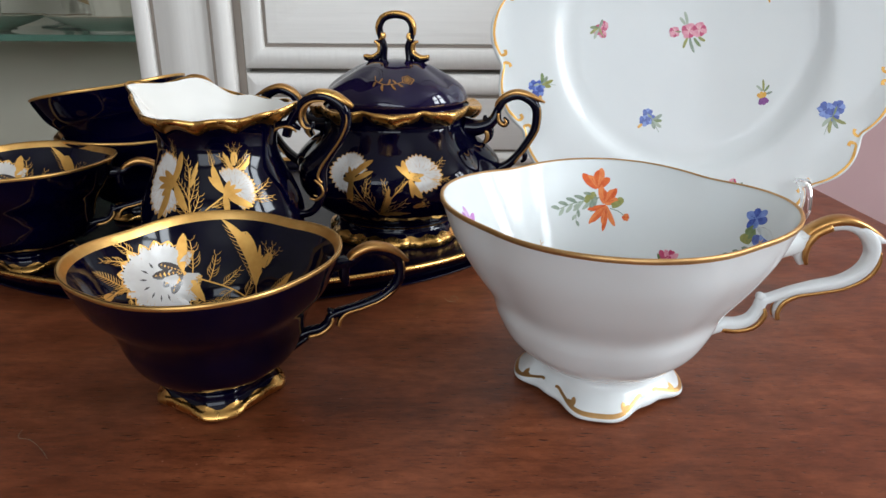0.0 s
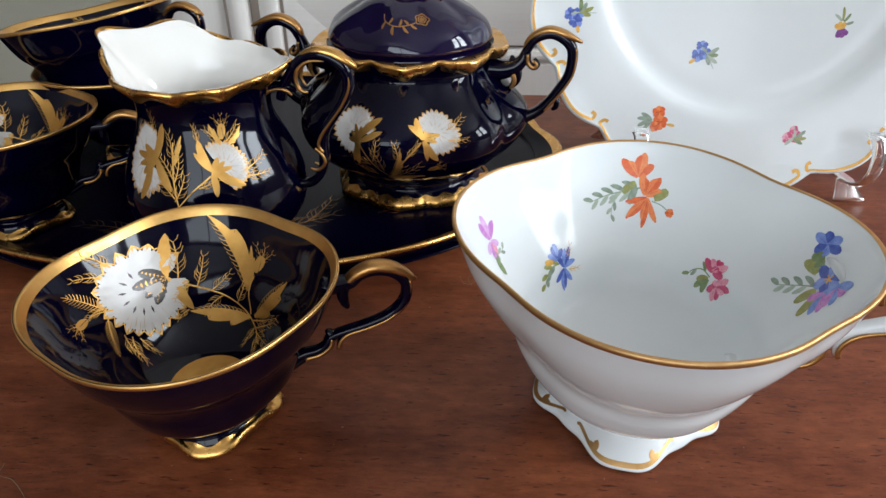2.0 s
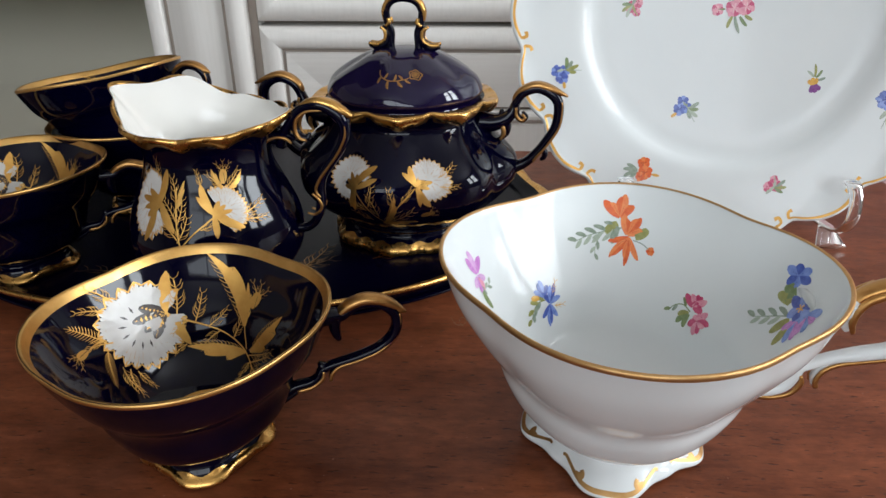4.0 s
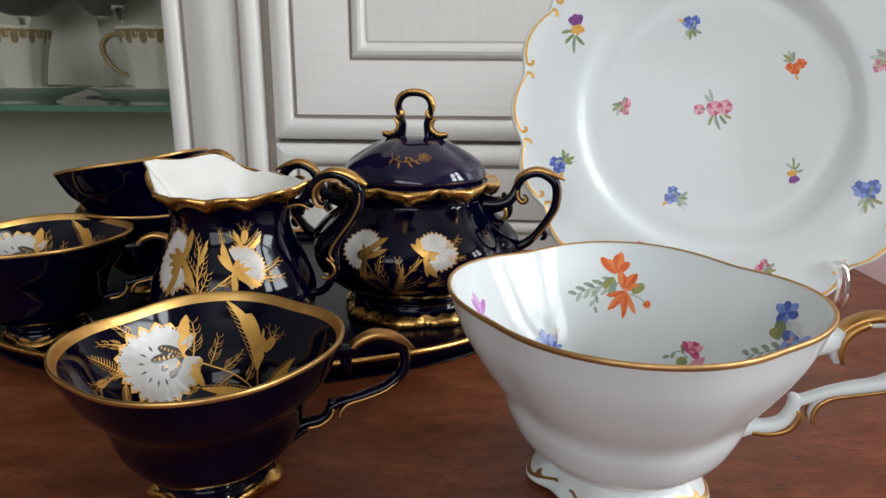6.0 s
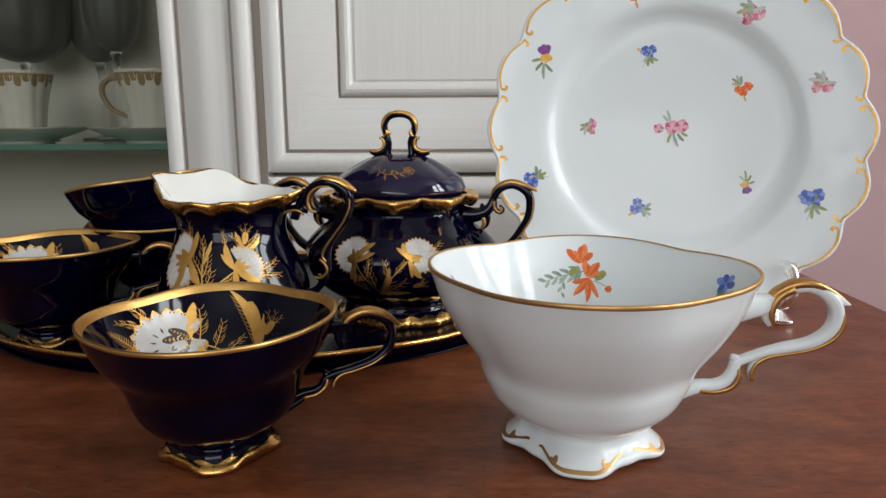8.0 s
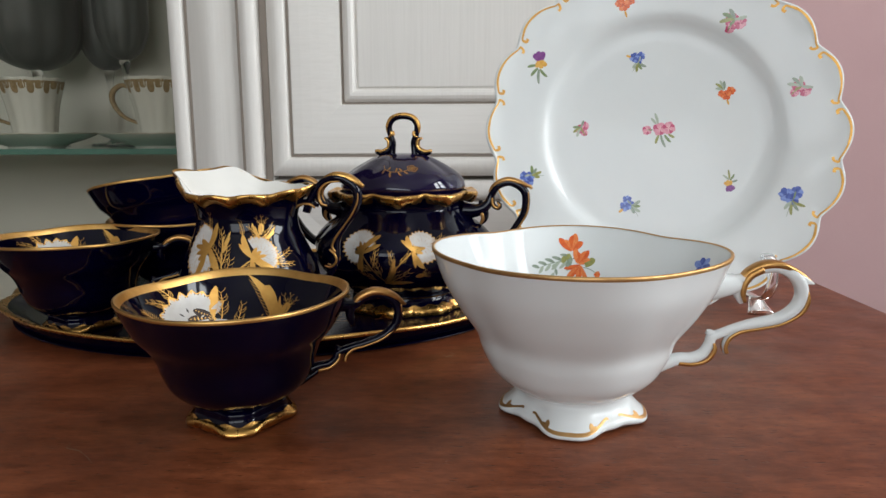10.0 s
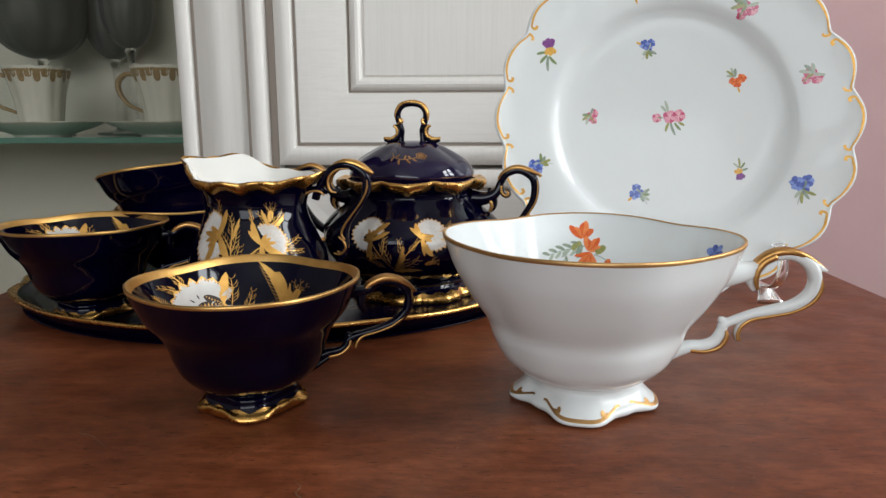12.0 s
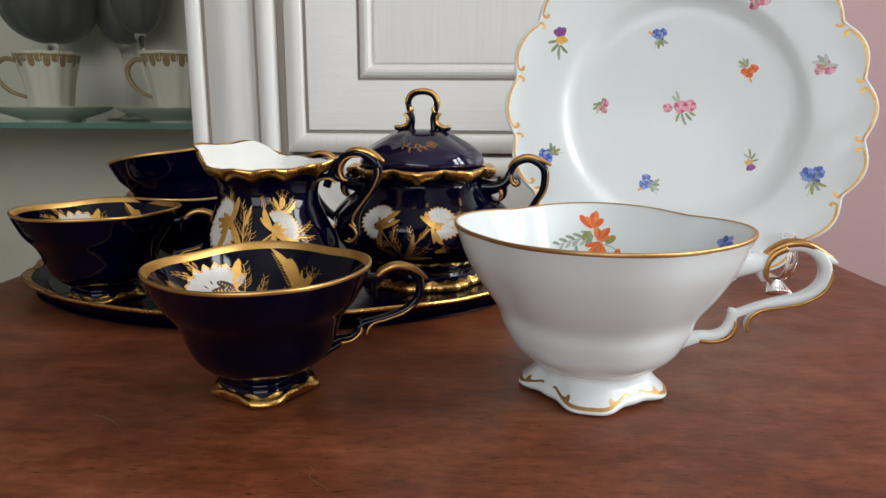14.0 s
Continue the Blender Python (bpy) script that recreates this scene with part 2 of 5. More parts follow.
class Shell:
    """A turned shell. Profile rows: radius, height, lobe amplitude, height wave; from the outside foot over the rim to the inside."""

    def __init__(self, rows, lobes=4, sharp=0.06, per=5, warp=None, sx=1.0, sy=1.0, fine=0, fine_amp=0.0, flip=1):
        self.p = smooth_rows(rows, per)
        self.p[:, 0] = np.maximum(self.p[:, 0], 0)
        self.lobes, self.sharp, self.warp, self.sx, self.sy = lobes, sharp, warp, sx, sy
        self.fine, self.fine_amp, self.flip = fine, fine_amp, flip
        d = np.hypot(np.diff(self.p[:, 0]), np.diff(self.p[:, 1]))
        self.s = np.concatenate([[0], np.cumsum(d)])

    def lobe(self, th):
        if not self.lobes:
            return 0 * th
        if self.sharp < 0:
            return np.cos(self.lobes * th)
        c = np.cos(self.lobes * th / 2)
        return 2.2 * np.sqrt(c * c + self.sharp) - 1.45

    def at(self, s, th):
        s, th = np.asarray(s, float), np.asarray(th, float)
        r, z, a, w = (np.interp(s, self.s, self.p[:, i]) for i in range(4))
        f = self.lobe(th)
        f2 = f + self.fine_amp * np.cos(self.fine * th) if self.fine else f
        rr = r * (1 + a * f2)
        zz = z + w * f2
        q = np.stack([rr * np.cos(th) * self.sx, rr * np.sin(th) * self.sy, zz + 0 * th], -1)
        return self.warp(q, th) if self.warp else q

    def normal(self, s, th):
        h = 2e-4
        ts = self.at(s + h, th) - self.at(s - h, th)
        tt = self.at(s, th + 0.01) - self.at(s, th - 0.01)
        n = np.cross(tt, ts) * self.flip
        return n / (np.linalg.norm(n, axis=-1, keepdims=True) + 1e-12)

    def off(self, s, th, d):
        s, th = np.asarray(s, float), np.asarray(th, float)
        return self.at(s, th) + self.normal(s, th) * d

    def grid(self, name, m, s_list, n=96, d=0.0, th0=0.0, th1=2 * math.pi, wave=0, amp=0.0):
        full = th1 - th0 > 6.28
        th = np.linspace(th0, th1, n, endpoint=not full)
        S, T = np.meshgrid(s_list, th, indexing="ij")
        k = len(s_list)
        if wave:
            S = S + amp * 0.5 * np.cos(wave * T) * np.linspace(1, 0, k)[:, None]
        P = self.off(S, T, d) if d else self.at(S, T)
        cols = n if full else n - 1
        faces = [(i * n + j, i * n + (j + 1) % n, (i + 1) * n + (j + 1) % n, (i + 1) * n + j) for i in range(k - 1) for j in range(cols)]
        return mesh_of(name, P.reshape(-1, 3), faces, m)

    def body(self, name, m, n=112):
        return self.grid(name, m, self.s, n)

    def s_at_z(self, z, inner):
        top = int(np.argmax(self.p[:, 1]))
        if inner:
            return float(np.interp(-z, -self.p[top:, 1], self.s[top:]))
        return float(np.interp(z, self.p[: top + 1, 1], self.s[: top + 1]))

    def s_top(self):
        return float(self.s[int(np.argmax(self.p[:, 1]))])


class Art:
    """Painted decoration: thin raised strokes laid on a surface. place(x, y, lift) takes metres."""

    def __init__(self, place, k=1.0):
        self.place, self.k, self.v, self.f, self.i, self.mats, self.n = place, k, [], [], [], [], 0

    def slot(self, m):
        if m not in self.mats:
            self.mats.append(m)
        return self.mats.index(m)

    def stroke(self, pts, widths, m):
        p = np.array(pts, float)
        if len(p) == 2:
            p = np.array([p[0], (p[0] + p[1]) / 2, p[1]])
        w = np.interp(np.linspace(0, 1, len(p)), np.linspace(0, 1, len(widths)), widths)
        t = np.gradient(p, axis=0)
        nn = np.stack([-t[:, 1], t[:, 0]], -1)
        nn /= np.linalg.norm(nn, axis=1)[:, None] + 1e-9
        self.n += 1
        lift = 0.00007 + 0.0000010 * self.n
        b = len(self.v)
        for q, e, ww in zip(p, nn, w):
            for sgn, up in ((-1, 0), (0, 0.00005), (1, 0)):
                x, y = (q + e * sgn * ww / 2) * self.k
                self.v.append(self.place(x, y, lift + up))
        for a in range(len(p) - 1):
            for c in (0, 1):
                self.f.append((b + a * 3 + c, b + a * 3 + c + 1, b + a * 3 + c + 4, b + a * 3 + c + 3))
                self.i.append(self.slot(m))

    def petal(self, x, y, ang, length, width, m, bend=0.0, tip=0.15):
        a = radians(ang)
        t = np.linspace(0, 1, 8)
        pts = np.stack([x + length * t * np.cos(a + radians(bend) * t), y + length * t * np.sin(a + radians(bend) * t)], -1)
        w = width * np.sin(np.pi * np.clip(t * (1 - tip) + tip * 0.5, 0, 1)) ** 0.75
        w[-1] = width * tip
        self.stroke(pts, w, m)

    def bloom(self, x, y, r, m, m2=None, n=6, start=0.0, heart=None, squash=1.0):
        for j in range(n):
            a = start + 360 * j / n
            self.petal(x, y, a, r * (1 if j % 2 else 0.9) * (squash if abs(math.sin(radians(a))) > 0.6 else 1), r * 0.85, m if j % 3 else (m2 or m), 12, 0.5)
        if heart:
            self.petal(x - r * 0.15, y, 0, r * 0.3, r * 0.3, heart, 0, 0.5)

    def cup_flower(self, x, y, ang, fan, n, length, width, tones, vein, bend=8):
        """A bloom of overlapping petals fanned round ang degrees, each with a vein and a pale tip."""
        for j in range(n):
            d = ang + (j / max(n - 1, 1) - 0.5) * fan
            ln = length * (0.86 + 0.14 * ((j * 2) % 3))
            self.petal(x, y, d, ln, width, tones[j % len(tones)], bend * (1 if j % 2 else -1), 0.22)
        for j in range(n):
            d = radians(ang + (j / max(n - 1, 1) - 0.5) * fan)
            self.stroke([(x + length * 0.12 * math.cos(d), y + length * 0.12 * math.sin(d)), (x + length * 0.66 * math.cos(d), y + length * 0.66 * math.sin(d))], [width * 0.13, width * 0.04], vein)

    def sprig(self, pts, leaves, length, width, tones):
        """A thin stem with small pointed leaves on both sides."""
        p = smooth_rows(pts, 6)
        self.stroke(p, [0.34, 0.24, 0.16], tones[0])
        t = np.gradient(p, axis=0)
        for j in range(leaves):
            i = int((j + 0.7) / leaves * (len(p) - 1))
            a = math.degrees(math.atan2(t[i, 1], t[i, 0]))
            self.petal(p[i, 0], p[i, 1], a + (48 if j % 2 else -48), length * (1 - 0.35 * j / leaves), width, tones[j % len(tones)], -14 if j % 2 else 14, 0.2)

    def twig(self, x, y, ang, length, m, n=4, width=0.35, bend=10):
        a = radians(ang)
        t = np.linspace(0, 1, 9)
        pts = np.stack([x + length * t * np.cos(a + radians(bend) * t), y + length * t * np.sin(a + radians(bend) * t)], -1)
        self.stroke(pts, [width, width * 0.5], m)
        for j in range(n + 1):
            q = pts[1 + int(j * 7 / n)]
            for sgn in (-1, 1):
                b = radians(ang + bend * 0.6 + sgn * 46)
                ln = length * (0.42 - 0.04 * j)
                self.stroke([(q[0], q[1]), (q[0] + ln * 0.55 * math.cos(b), q[1] + ln * 0.55 * math.sin(b)), (q[0] + ln * math.cos(b - sgn * 0.28), q[1] + ln * math.sin(b - sgn * 0.28))], [width * 0.35, width * 0.5, width * 0.25], m)

    def leaf_gold(self, x, y, ang, length, width, bend=12, kind=-1):
        """A gold leaf. kind -1 or 1: a solid blade with pointed lobes on that side and a hatched frond on the other; 0: blade alone; 2: hatched alone."""
        a = radians(ang)
        t = np.linspace(0, 1, 31)
        pts = np.stack([x + length * t * np.cos(a + radians(bend) * t), y + length * t * np.sin(a + radians(bend) * t)], -1)
        nn = np.array([-math.sin(a + radians(bend) * 0.5), math.cos(a + radians(bend) * 0.5)])
        w = width * np.sin(np.pi * (0.04 + 0.95 * t)) ** 0.7 * (1 - 0.55 * t * t)
        sg = kind if kind in (-1, 1) else -1
        if kind != 2:
            lobe = 0.70 + 0.42 * ((t * 2.6 + 0.15) % 1.0) ** 1.5
            wr = w * lobe
            self.stroke(pts + nn * sg * (wr * 0.36)[:, None], wr, GOLD_MATT)
            for q in (0.36, 0.74):
                j = int(q * 30)
                self.stroke([pts[j] + nn * sg * w[j] * 0.85, pts[max(j - 3, 0)] + nn * sg * w[j] * 0.35], [0.32, 0.12], DARKLINE)
        self.stroke(pts, [0.4, 0.34, 0.16], GOLD_MATT)
        if kind:
            sides = (-1, 1) if kind == 2 else (-sg,)
            for sd in sides:
                for j in range(3, 26, 2):
                    ahead = min(j + 3, 30)
                    tip = pts[ahead] + nn * sd * w[j] * (0.95 if kind == 2 else 0.34)
                    mid = (pts[j] * 0.55 + tip * 0.45) + nn * sd * w[j] * 0.10
                    self.stroke(smooth_rows([pts[j], mid, tip], 3), [0.26, 0.22, 0.10], GOLD_MATT)

    def carnation(self, x, y, r, face, spread=330, flatten=1.0):
        """A white ragged bloom edged with gold teeth, with gold wings and sepals towards face degrees."""
        rnd = random.Random(int(x * 13 + y * 7 + r * 31))
        n = 40
        fa = radians(face)

        def spot(rad, ang):
            u, v = rad * math.cos(radians(ang) - fa) * flatten, rad * math.sin(radians(ang) - fa)
            return x + u * math.cos(fa) - v * math.sin(fa), y + u * math.sin(fa) + v * math.cos(fa)

        edge = []
        for j in range(n):
            a0 = face + 180 + (j / (n - 1) - 0.5) * spread
            ln = r * (1.02 if j % 2 else 0.87) * rnd.uniform(0.95, 1.04)
            edge.append((a0, ln))
            self.stroke([(x, y), spot(ln * 0.5, a0), spot(ln * 0.92, a0), spot(ln * 0.99, a0)], [r * 0.10, r * 0.24, r * 0.15, r * 0.03], WHITE_ENAMEL)
        rim = []
        for (a0, ln), (a1, l1) in zip(edge, edge[1:]):
            rim += [spot(ln, a0), spot((ln + l1) / 2, (a0 + a1) / 2)]
        self.stroke(rim + [spot(edge[-1][1], edge[-1][0])], [r * 0.036], GOLD_MATT)
        for j, (a0, ln) in enumerate(edge):
            if j % 2:
                self.stroke([spot(ln * 0.86, a0), spot(ln * 0.99, a0)], [r * 0.015, r * 0.06], GOLD_MATT)
            self.stroke([spot(ln * rnd.uniform(0.62, 0.74), a0 + 2), spot(ln * 0.88, a0 + 2)], [0.05, r * 0.014], GOLD_WARM)
        for j in range(7):
            a0 = face + 180 + (j / 6 - 0.5) * min(spread, 190) * 0.9
            if spread > 300:
                self.stroke([spot(r * 0.36, a0), spot(r * 0.44, a0), spot(r * 0.54, a0)], [0.1, r * 0.055, 0.1], DARKLINE)
            else:
                self.stroke([spot(r * 0.28, a0), spot(r * 0.55, a0)], [r * 0.02, 0.06], GOLD_WARM)
        bx, by = spot(r * 0.56, face)
        for d, ln, wd in ((138, 0.56, 0.20), (166, 0.70, 0.20), (194, 0.58, 0.19), (222, 0.58, 0.21)):
            if spread > 300:
                self.petal(bx, by, face + d, r * ln * 1.06, r * wd * 1.25, DARKLINE, 0, 0.25)
            self.petal(bx, by, face + d, r * ln, r * wd, GOLD_MATT, 0, 0.25)
            for e in (-8, 8) if spread > 300 else (0,):
                q = radians(face + d + e)
                self.stroke([(bx + r * 0.1 * math.cos(q), by + r * 0.1 * math.sin(q)), (bx + r * ln * 0.82 * math.cos(q), by + r * ln * 0.82 * math.sin(q))], [r * 0.016, 0.05], DARKLINE)
        for d in (-76, 76):
            self.petal(bx, by, face + d, r * 0.95, r * 0.24, GOLD_MATT, -d * 0.06, 0.12)

    def bud(self, x, y, ang, r):
        for d in (-24, -8, 8, 24):
            self.petal(x, y, ang + d, r * 1.5, r * 0.5, GOLD_MATT, -d * 0.8, 0.3)
        for d in (-34, 0, 34):
            self.twig(x + r * math.cos(radians(ang)), y + r * math.sin(radians(ang)), ang + d, r * 1.3, GOLD_MATT, 2, 0.3)
        self.stroke([(x + 0.3 * r, y), (x + 1.2 * r * math.cos(radians(ang)), y + 1.2 * r * math.sin(radians(ang)))], [0.25, 0.15], DARKLINE)

    def mesh(self, name):
        return mesh_of(name, self.v, self.f, self.mats, True, self.i)


def on_shell(sh, az, s0, inner):
    r0 = float(np.interp(s0, sh.s, sh.p[:, 0]))

    def place(x, y, lift):
        s = s0 - y if inner or sh.flip < 0 else s0 + y
        th = radians(az) + (-x if inner else x) / max(r0, 0.008)
        return sh.off(s, th, lift)

    return place


def on_disc(sh, inner=True):
    """Flat coordinates on a plate."""
    top, end = sh.s_top(), float(sh.s[-1])
    rs, ss = sh.p[:, 0][::-1], sh.s[::-1]
    k = int(np.argmax(sh.p[::-1, 1])) + 1

    def place(x, y, lift):
        r = math.hypot(x, y)
        return sh.off(float(np.interp(r, rs[:k], ss[:k])), math.atan2(y, x), lift)

    return place


def sweep(pts, radii, flat=1.0, seg=10, normal=(0, 1, 0), per=5, ends=True):
    """Tube along a planar curve; flat scales it across the plane."""
    rows = smooth_rows([(*p, r) for p, r in zip(pts, radii)], per)
    p, r = rows[:, :3], rows[:, 3]
    t = np.gradient(p, axis=0)
    t /= np.linalg.norm(t, axis=1)[:, None] + 1e-12
    b = np.array(normal, float)
    n = np.cross(t, b)
    n /= np.linalg.norm(n, axis=1)[:, None] + 1e-12
    v, f = [], []
    for q, nn, rr in zip(p, n, r):
        for j in range(seg):
            a = 2 * math.pi * j / seg
            ca, sa = math.cos(a), math.sin(a)
            ca, sa = math.copysign(abs(ca) ** 0.75, ca), math.copysign(abs(sa) ** 0.75, sa)
            v.append(q + rr * (ca * nn + flat * sa * b))
    for i in range(len(p) - 1):
        for j in range(seg):
            f.append((i * seg + j, i * seg + (j + 1) % seg, (i + 1) * seg + (j + 1) % seg, (i + 1) * seg + j))
    if ends:
        f.append(tuple(range(seg))[::-1])
        f.append(tuple(range((len(p) - 1) * seg, len(p) * seg)))
    return v, f


def tube(name, pts, radii, m, flat=1.0, seg=10, normal=(0, 1, 0), per=5):
    v, f = sweep(pts, radii, flat, seg, normal, per)
    return mesh_of(name, v, f, m)


def side(curve, d, lift=0.0, scale=1.0):
    """A planar (u, z) curve shifted d to its left side, as points in the xz plane at y = lift."""
    c = np.array(curve, float)
    t = np.gradient(c, axis=0)
    n = np.stack([-t[:, 1], t[:, 0]], -1)
    n /= np.linalg.norm(n, axis=1)[:, None] + 1e-12
    q = c + n * d
    return [(u, lift, z) for u, z in q]


# ---- room ----
def slab(name, lo, hi, m, label, cat):
    ob = new(name, box_mesh(name, lo, hi, m))
    return tagged(ob, label, cat, "", "structure")


FLOOR_Z, CEIL_Z = -0.76, 1.78
slab("floor", (-3.2, -2.6, FLOOR_Z - 0.05), (2.2, 1.3, FLOOR_Z), FLOORWOOD, "brown wooden floor of the room", "floor")
slab("ceiling", (-3.2, -2.6, CEIL_Z), (2.2, 1.3, CEIL_Z + 0.05), CEILPAINT, "plain white ceiling", "ceiling")
slab("wall_north", (-3.2, 1.18, FLOOR_Z), (2.2, 1.28, CEIL_Z), PINKWALL, "pale pink painted wall behind the cabinet", "wall")
slab("wall_west", (-3.2, -2.6, FLOOR_Z), (-3.1, 1.18, CEIL_Z), PLAINWALL, "plain light wall closing the room", "wall")
# south wall, out of view, left open for the added fill lamp
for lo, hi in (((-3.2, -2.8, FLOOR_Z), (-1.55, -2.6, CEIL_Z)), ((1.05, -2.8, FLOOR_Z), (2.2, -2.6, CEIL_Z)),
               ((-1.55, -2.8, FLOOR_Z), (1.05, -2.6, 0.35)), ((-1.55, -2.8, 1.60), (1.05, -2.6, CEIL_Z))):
    slab("wall_south", lo, hi, PLAINWALL, "plain light wall round the added unseen window", "wall")
for nm, lo, hi in (("wall_east", (WIN_X, -2.6, FLOOR_Z), (WIN_X + 0.2, WIN_Y[0], CEIL_Z)),
                   ("wall_east", (WIN_X, WIN_Y[1], FLOOR_Z), (WIN_X + 0.2, 1.18, CEIL_Z)),
                   ("wall_east", (WIN_X, WIN_Y[0], FLOOR_Z), (WIN_X + 0.2, WIN_Y[1], WIN_Z[0])),
                   ("wall_east", (WIN_X, WIN_Y[0], WIN_Z[1]), (WIN_X + 0.2, WIN_Y[1], CEIL_Z))):
    slab(nm, lo, hi, PLAINWALL, "plain light wall round the window", "wall")
win = thing("window_1", Matrix.Identity(4), "white painted casement window with daylight outside", "window", "", "structure")
ym = (WIN_Y[0] + WIN_Y[1]) / 2
for y0, y1 in ((WIN_Y[0], WIN_Y[0] + 0.06), (ym - 0.09, ym + 0.09), (WIN_Y[1] - 0.06, WIN_Y[1])):
    part("window_frame", box_mesh("window_frame", (WIN_X + 0.03, y0, WIN_Z[0]), (WIN_X + 0.09, y1, WIN_Z[1]), FRAMEPAINT, 0.004), win)
for z0, z1 in ((WIN_Z[0], WIN_Z[0] + 0.06), (1.0, 1.05), (WIN_Z[1] - 0.06, WIN_Z[1])):
    for a, b in ((WIN_Y[0] + 0.06, ym - 0.09), (ym + 0.09, WIN_Y[1] - 0.06)):
        part("crossbar", box_mesh("crossbar", (WIN_X + 0.032, a, z0), (WIN_X + 0.088, b, z1), FRAMEPAINT, 0.004), win)


# window frame added round the fill lamp, out of view
fill_win = thing("fill_window", Matrix.Identity(4), "added white window frame round the fill lamp in an unseen wall", "window", "", "structure")
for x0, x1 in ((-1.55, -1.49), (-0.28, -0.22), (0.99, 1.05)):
    part("window_frame", box_mesh("window_frame", (x0, -2.70, 0.35), (x1, -2.64, 1.60), FRAMEPAINT, 0.004), fill_win)

# ---- table ----
table = thing("side_table", pose(-0.003, 0.0, 0), "reddish brown mahogany side table with a worn top", "table")
part("tabletop", box_mesh("tabletop", (-0.267, -0.36, -0.022), (0.267, 0.488, 0.0), WOOD, 0.004, 3), table)
part("apron", box_mesh("apron", (-0.245, -0.33, -0.11), (0.245, 0.465, -0.022), WOOD, 0.002), table)
leg_me = box_mesh("leg", (-0.02, -0.02, FLOOR_Z), (0.02, 0.02, -0.11), WOOD, 0.003)
for x, y in ((-0.22, -0.30), (0.22, -0.30), (-0.22, 0.44), (0.22, 0.44)):
    o = part("leg", leg_me, table)
    o.location = (x, y, 0)


# ---- white cabinet ----
def ring_panel(name, x0, x1, z0, z1, y, rings, m, cap=True):
    """Concentric rectangular rings: (inset, how far it stands back from y)."""
    v, f = [], []
    for ins, back in rings:
        v += [(x0 + ins, y + back, z0 + ins), (x1 - ins, y + back, z0 + ins), (x1 - ins, y + back, z1 - ins), (x0 + ins, y + back, z1 - ins)]
    for i in range(len(rings) - 1):
        for j in range(4):
            f.append((i * 4 + j, i * 4 + (j + 1) % 4, i * 4 + 4 + (j + 1) % 4, i * 4 + 4 + j))
    if cap:
        b = (len(rings) - 1) * 4
        f.append((b, b + 1, b + 2, b + 3))
    me = mesh_of(name, v, f, m, False)
    return me


def bead(x0, w, depth, n=8):
    return [(x0 + w * (1 - math.cos(math.pi * i / n)) / 2, -depth * math.sin(math.pi * i / n)) for i in range(n + 1)]


CAB_Y = 0.677
cab = thing("display_cabinet", pose(0, 0, FLOOR_Z), "off-white wooden display cabinet with moulded panel door and glazed side", "cabinet")
DZ = -FLOOR_Z


def cab_part(name, me, parent=cab, label=""):
    for v in me.vertices:
        v.co.z += DZ
    return part(name, me, parent, label)


# pilaster between the glazed side and the door: strip, groove, flat, bead
prof = [(-0.2843, 0.06), (-0.2843, 0.0)] + bead(-0.2843, 0.0150, 0.004, 14) + [(-0.2690, 0.005), (-0.2655, 0.005), (-0.2640, 0.0), (-0.2165, 0.0), (-0.2155, 0.005), (-0.2115, 0.005)]
prof += bead(-0.2110, 0.0180, 0.007, 18) + [(-0.1928, 0.009), (-0.1846, 0.009), (-0.1845, 0.06)]
vs = [(x, CAB_Y + y, z) for z in (FLOOR_Z, 1.25) for x, y in prof]
k = len(prof)
cab_part("pilaster", mesh_of("pilaster", vs, [(i, i + 1, k + i + 1, k + i) for i in range(k - 1)], CAB_V, True), cab, "off-white pilaster with beads and brown grooves")
for x0, x1, dy in ((-0.2694, -0.2650, 0.0045), (-0.2159, -0.2112, 0.0045), (-0.1926, -0.1850, 0.0080)):
    cab_part("groove", box_mesh("groove", (x0, CAB_Y + dy, FLOOR_Z), (x1, CAB_Y + 0.02, 1.25), GROOVE), cab)
cab_part("carcass", box_mesh("carcass", (-0.1842, CAB_Y + 0.026, FLOOR_Z + 0.004), (0.31, CAB_Y + 0.36, 1.25), GROOVE), cab)


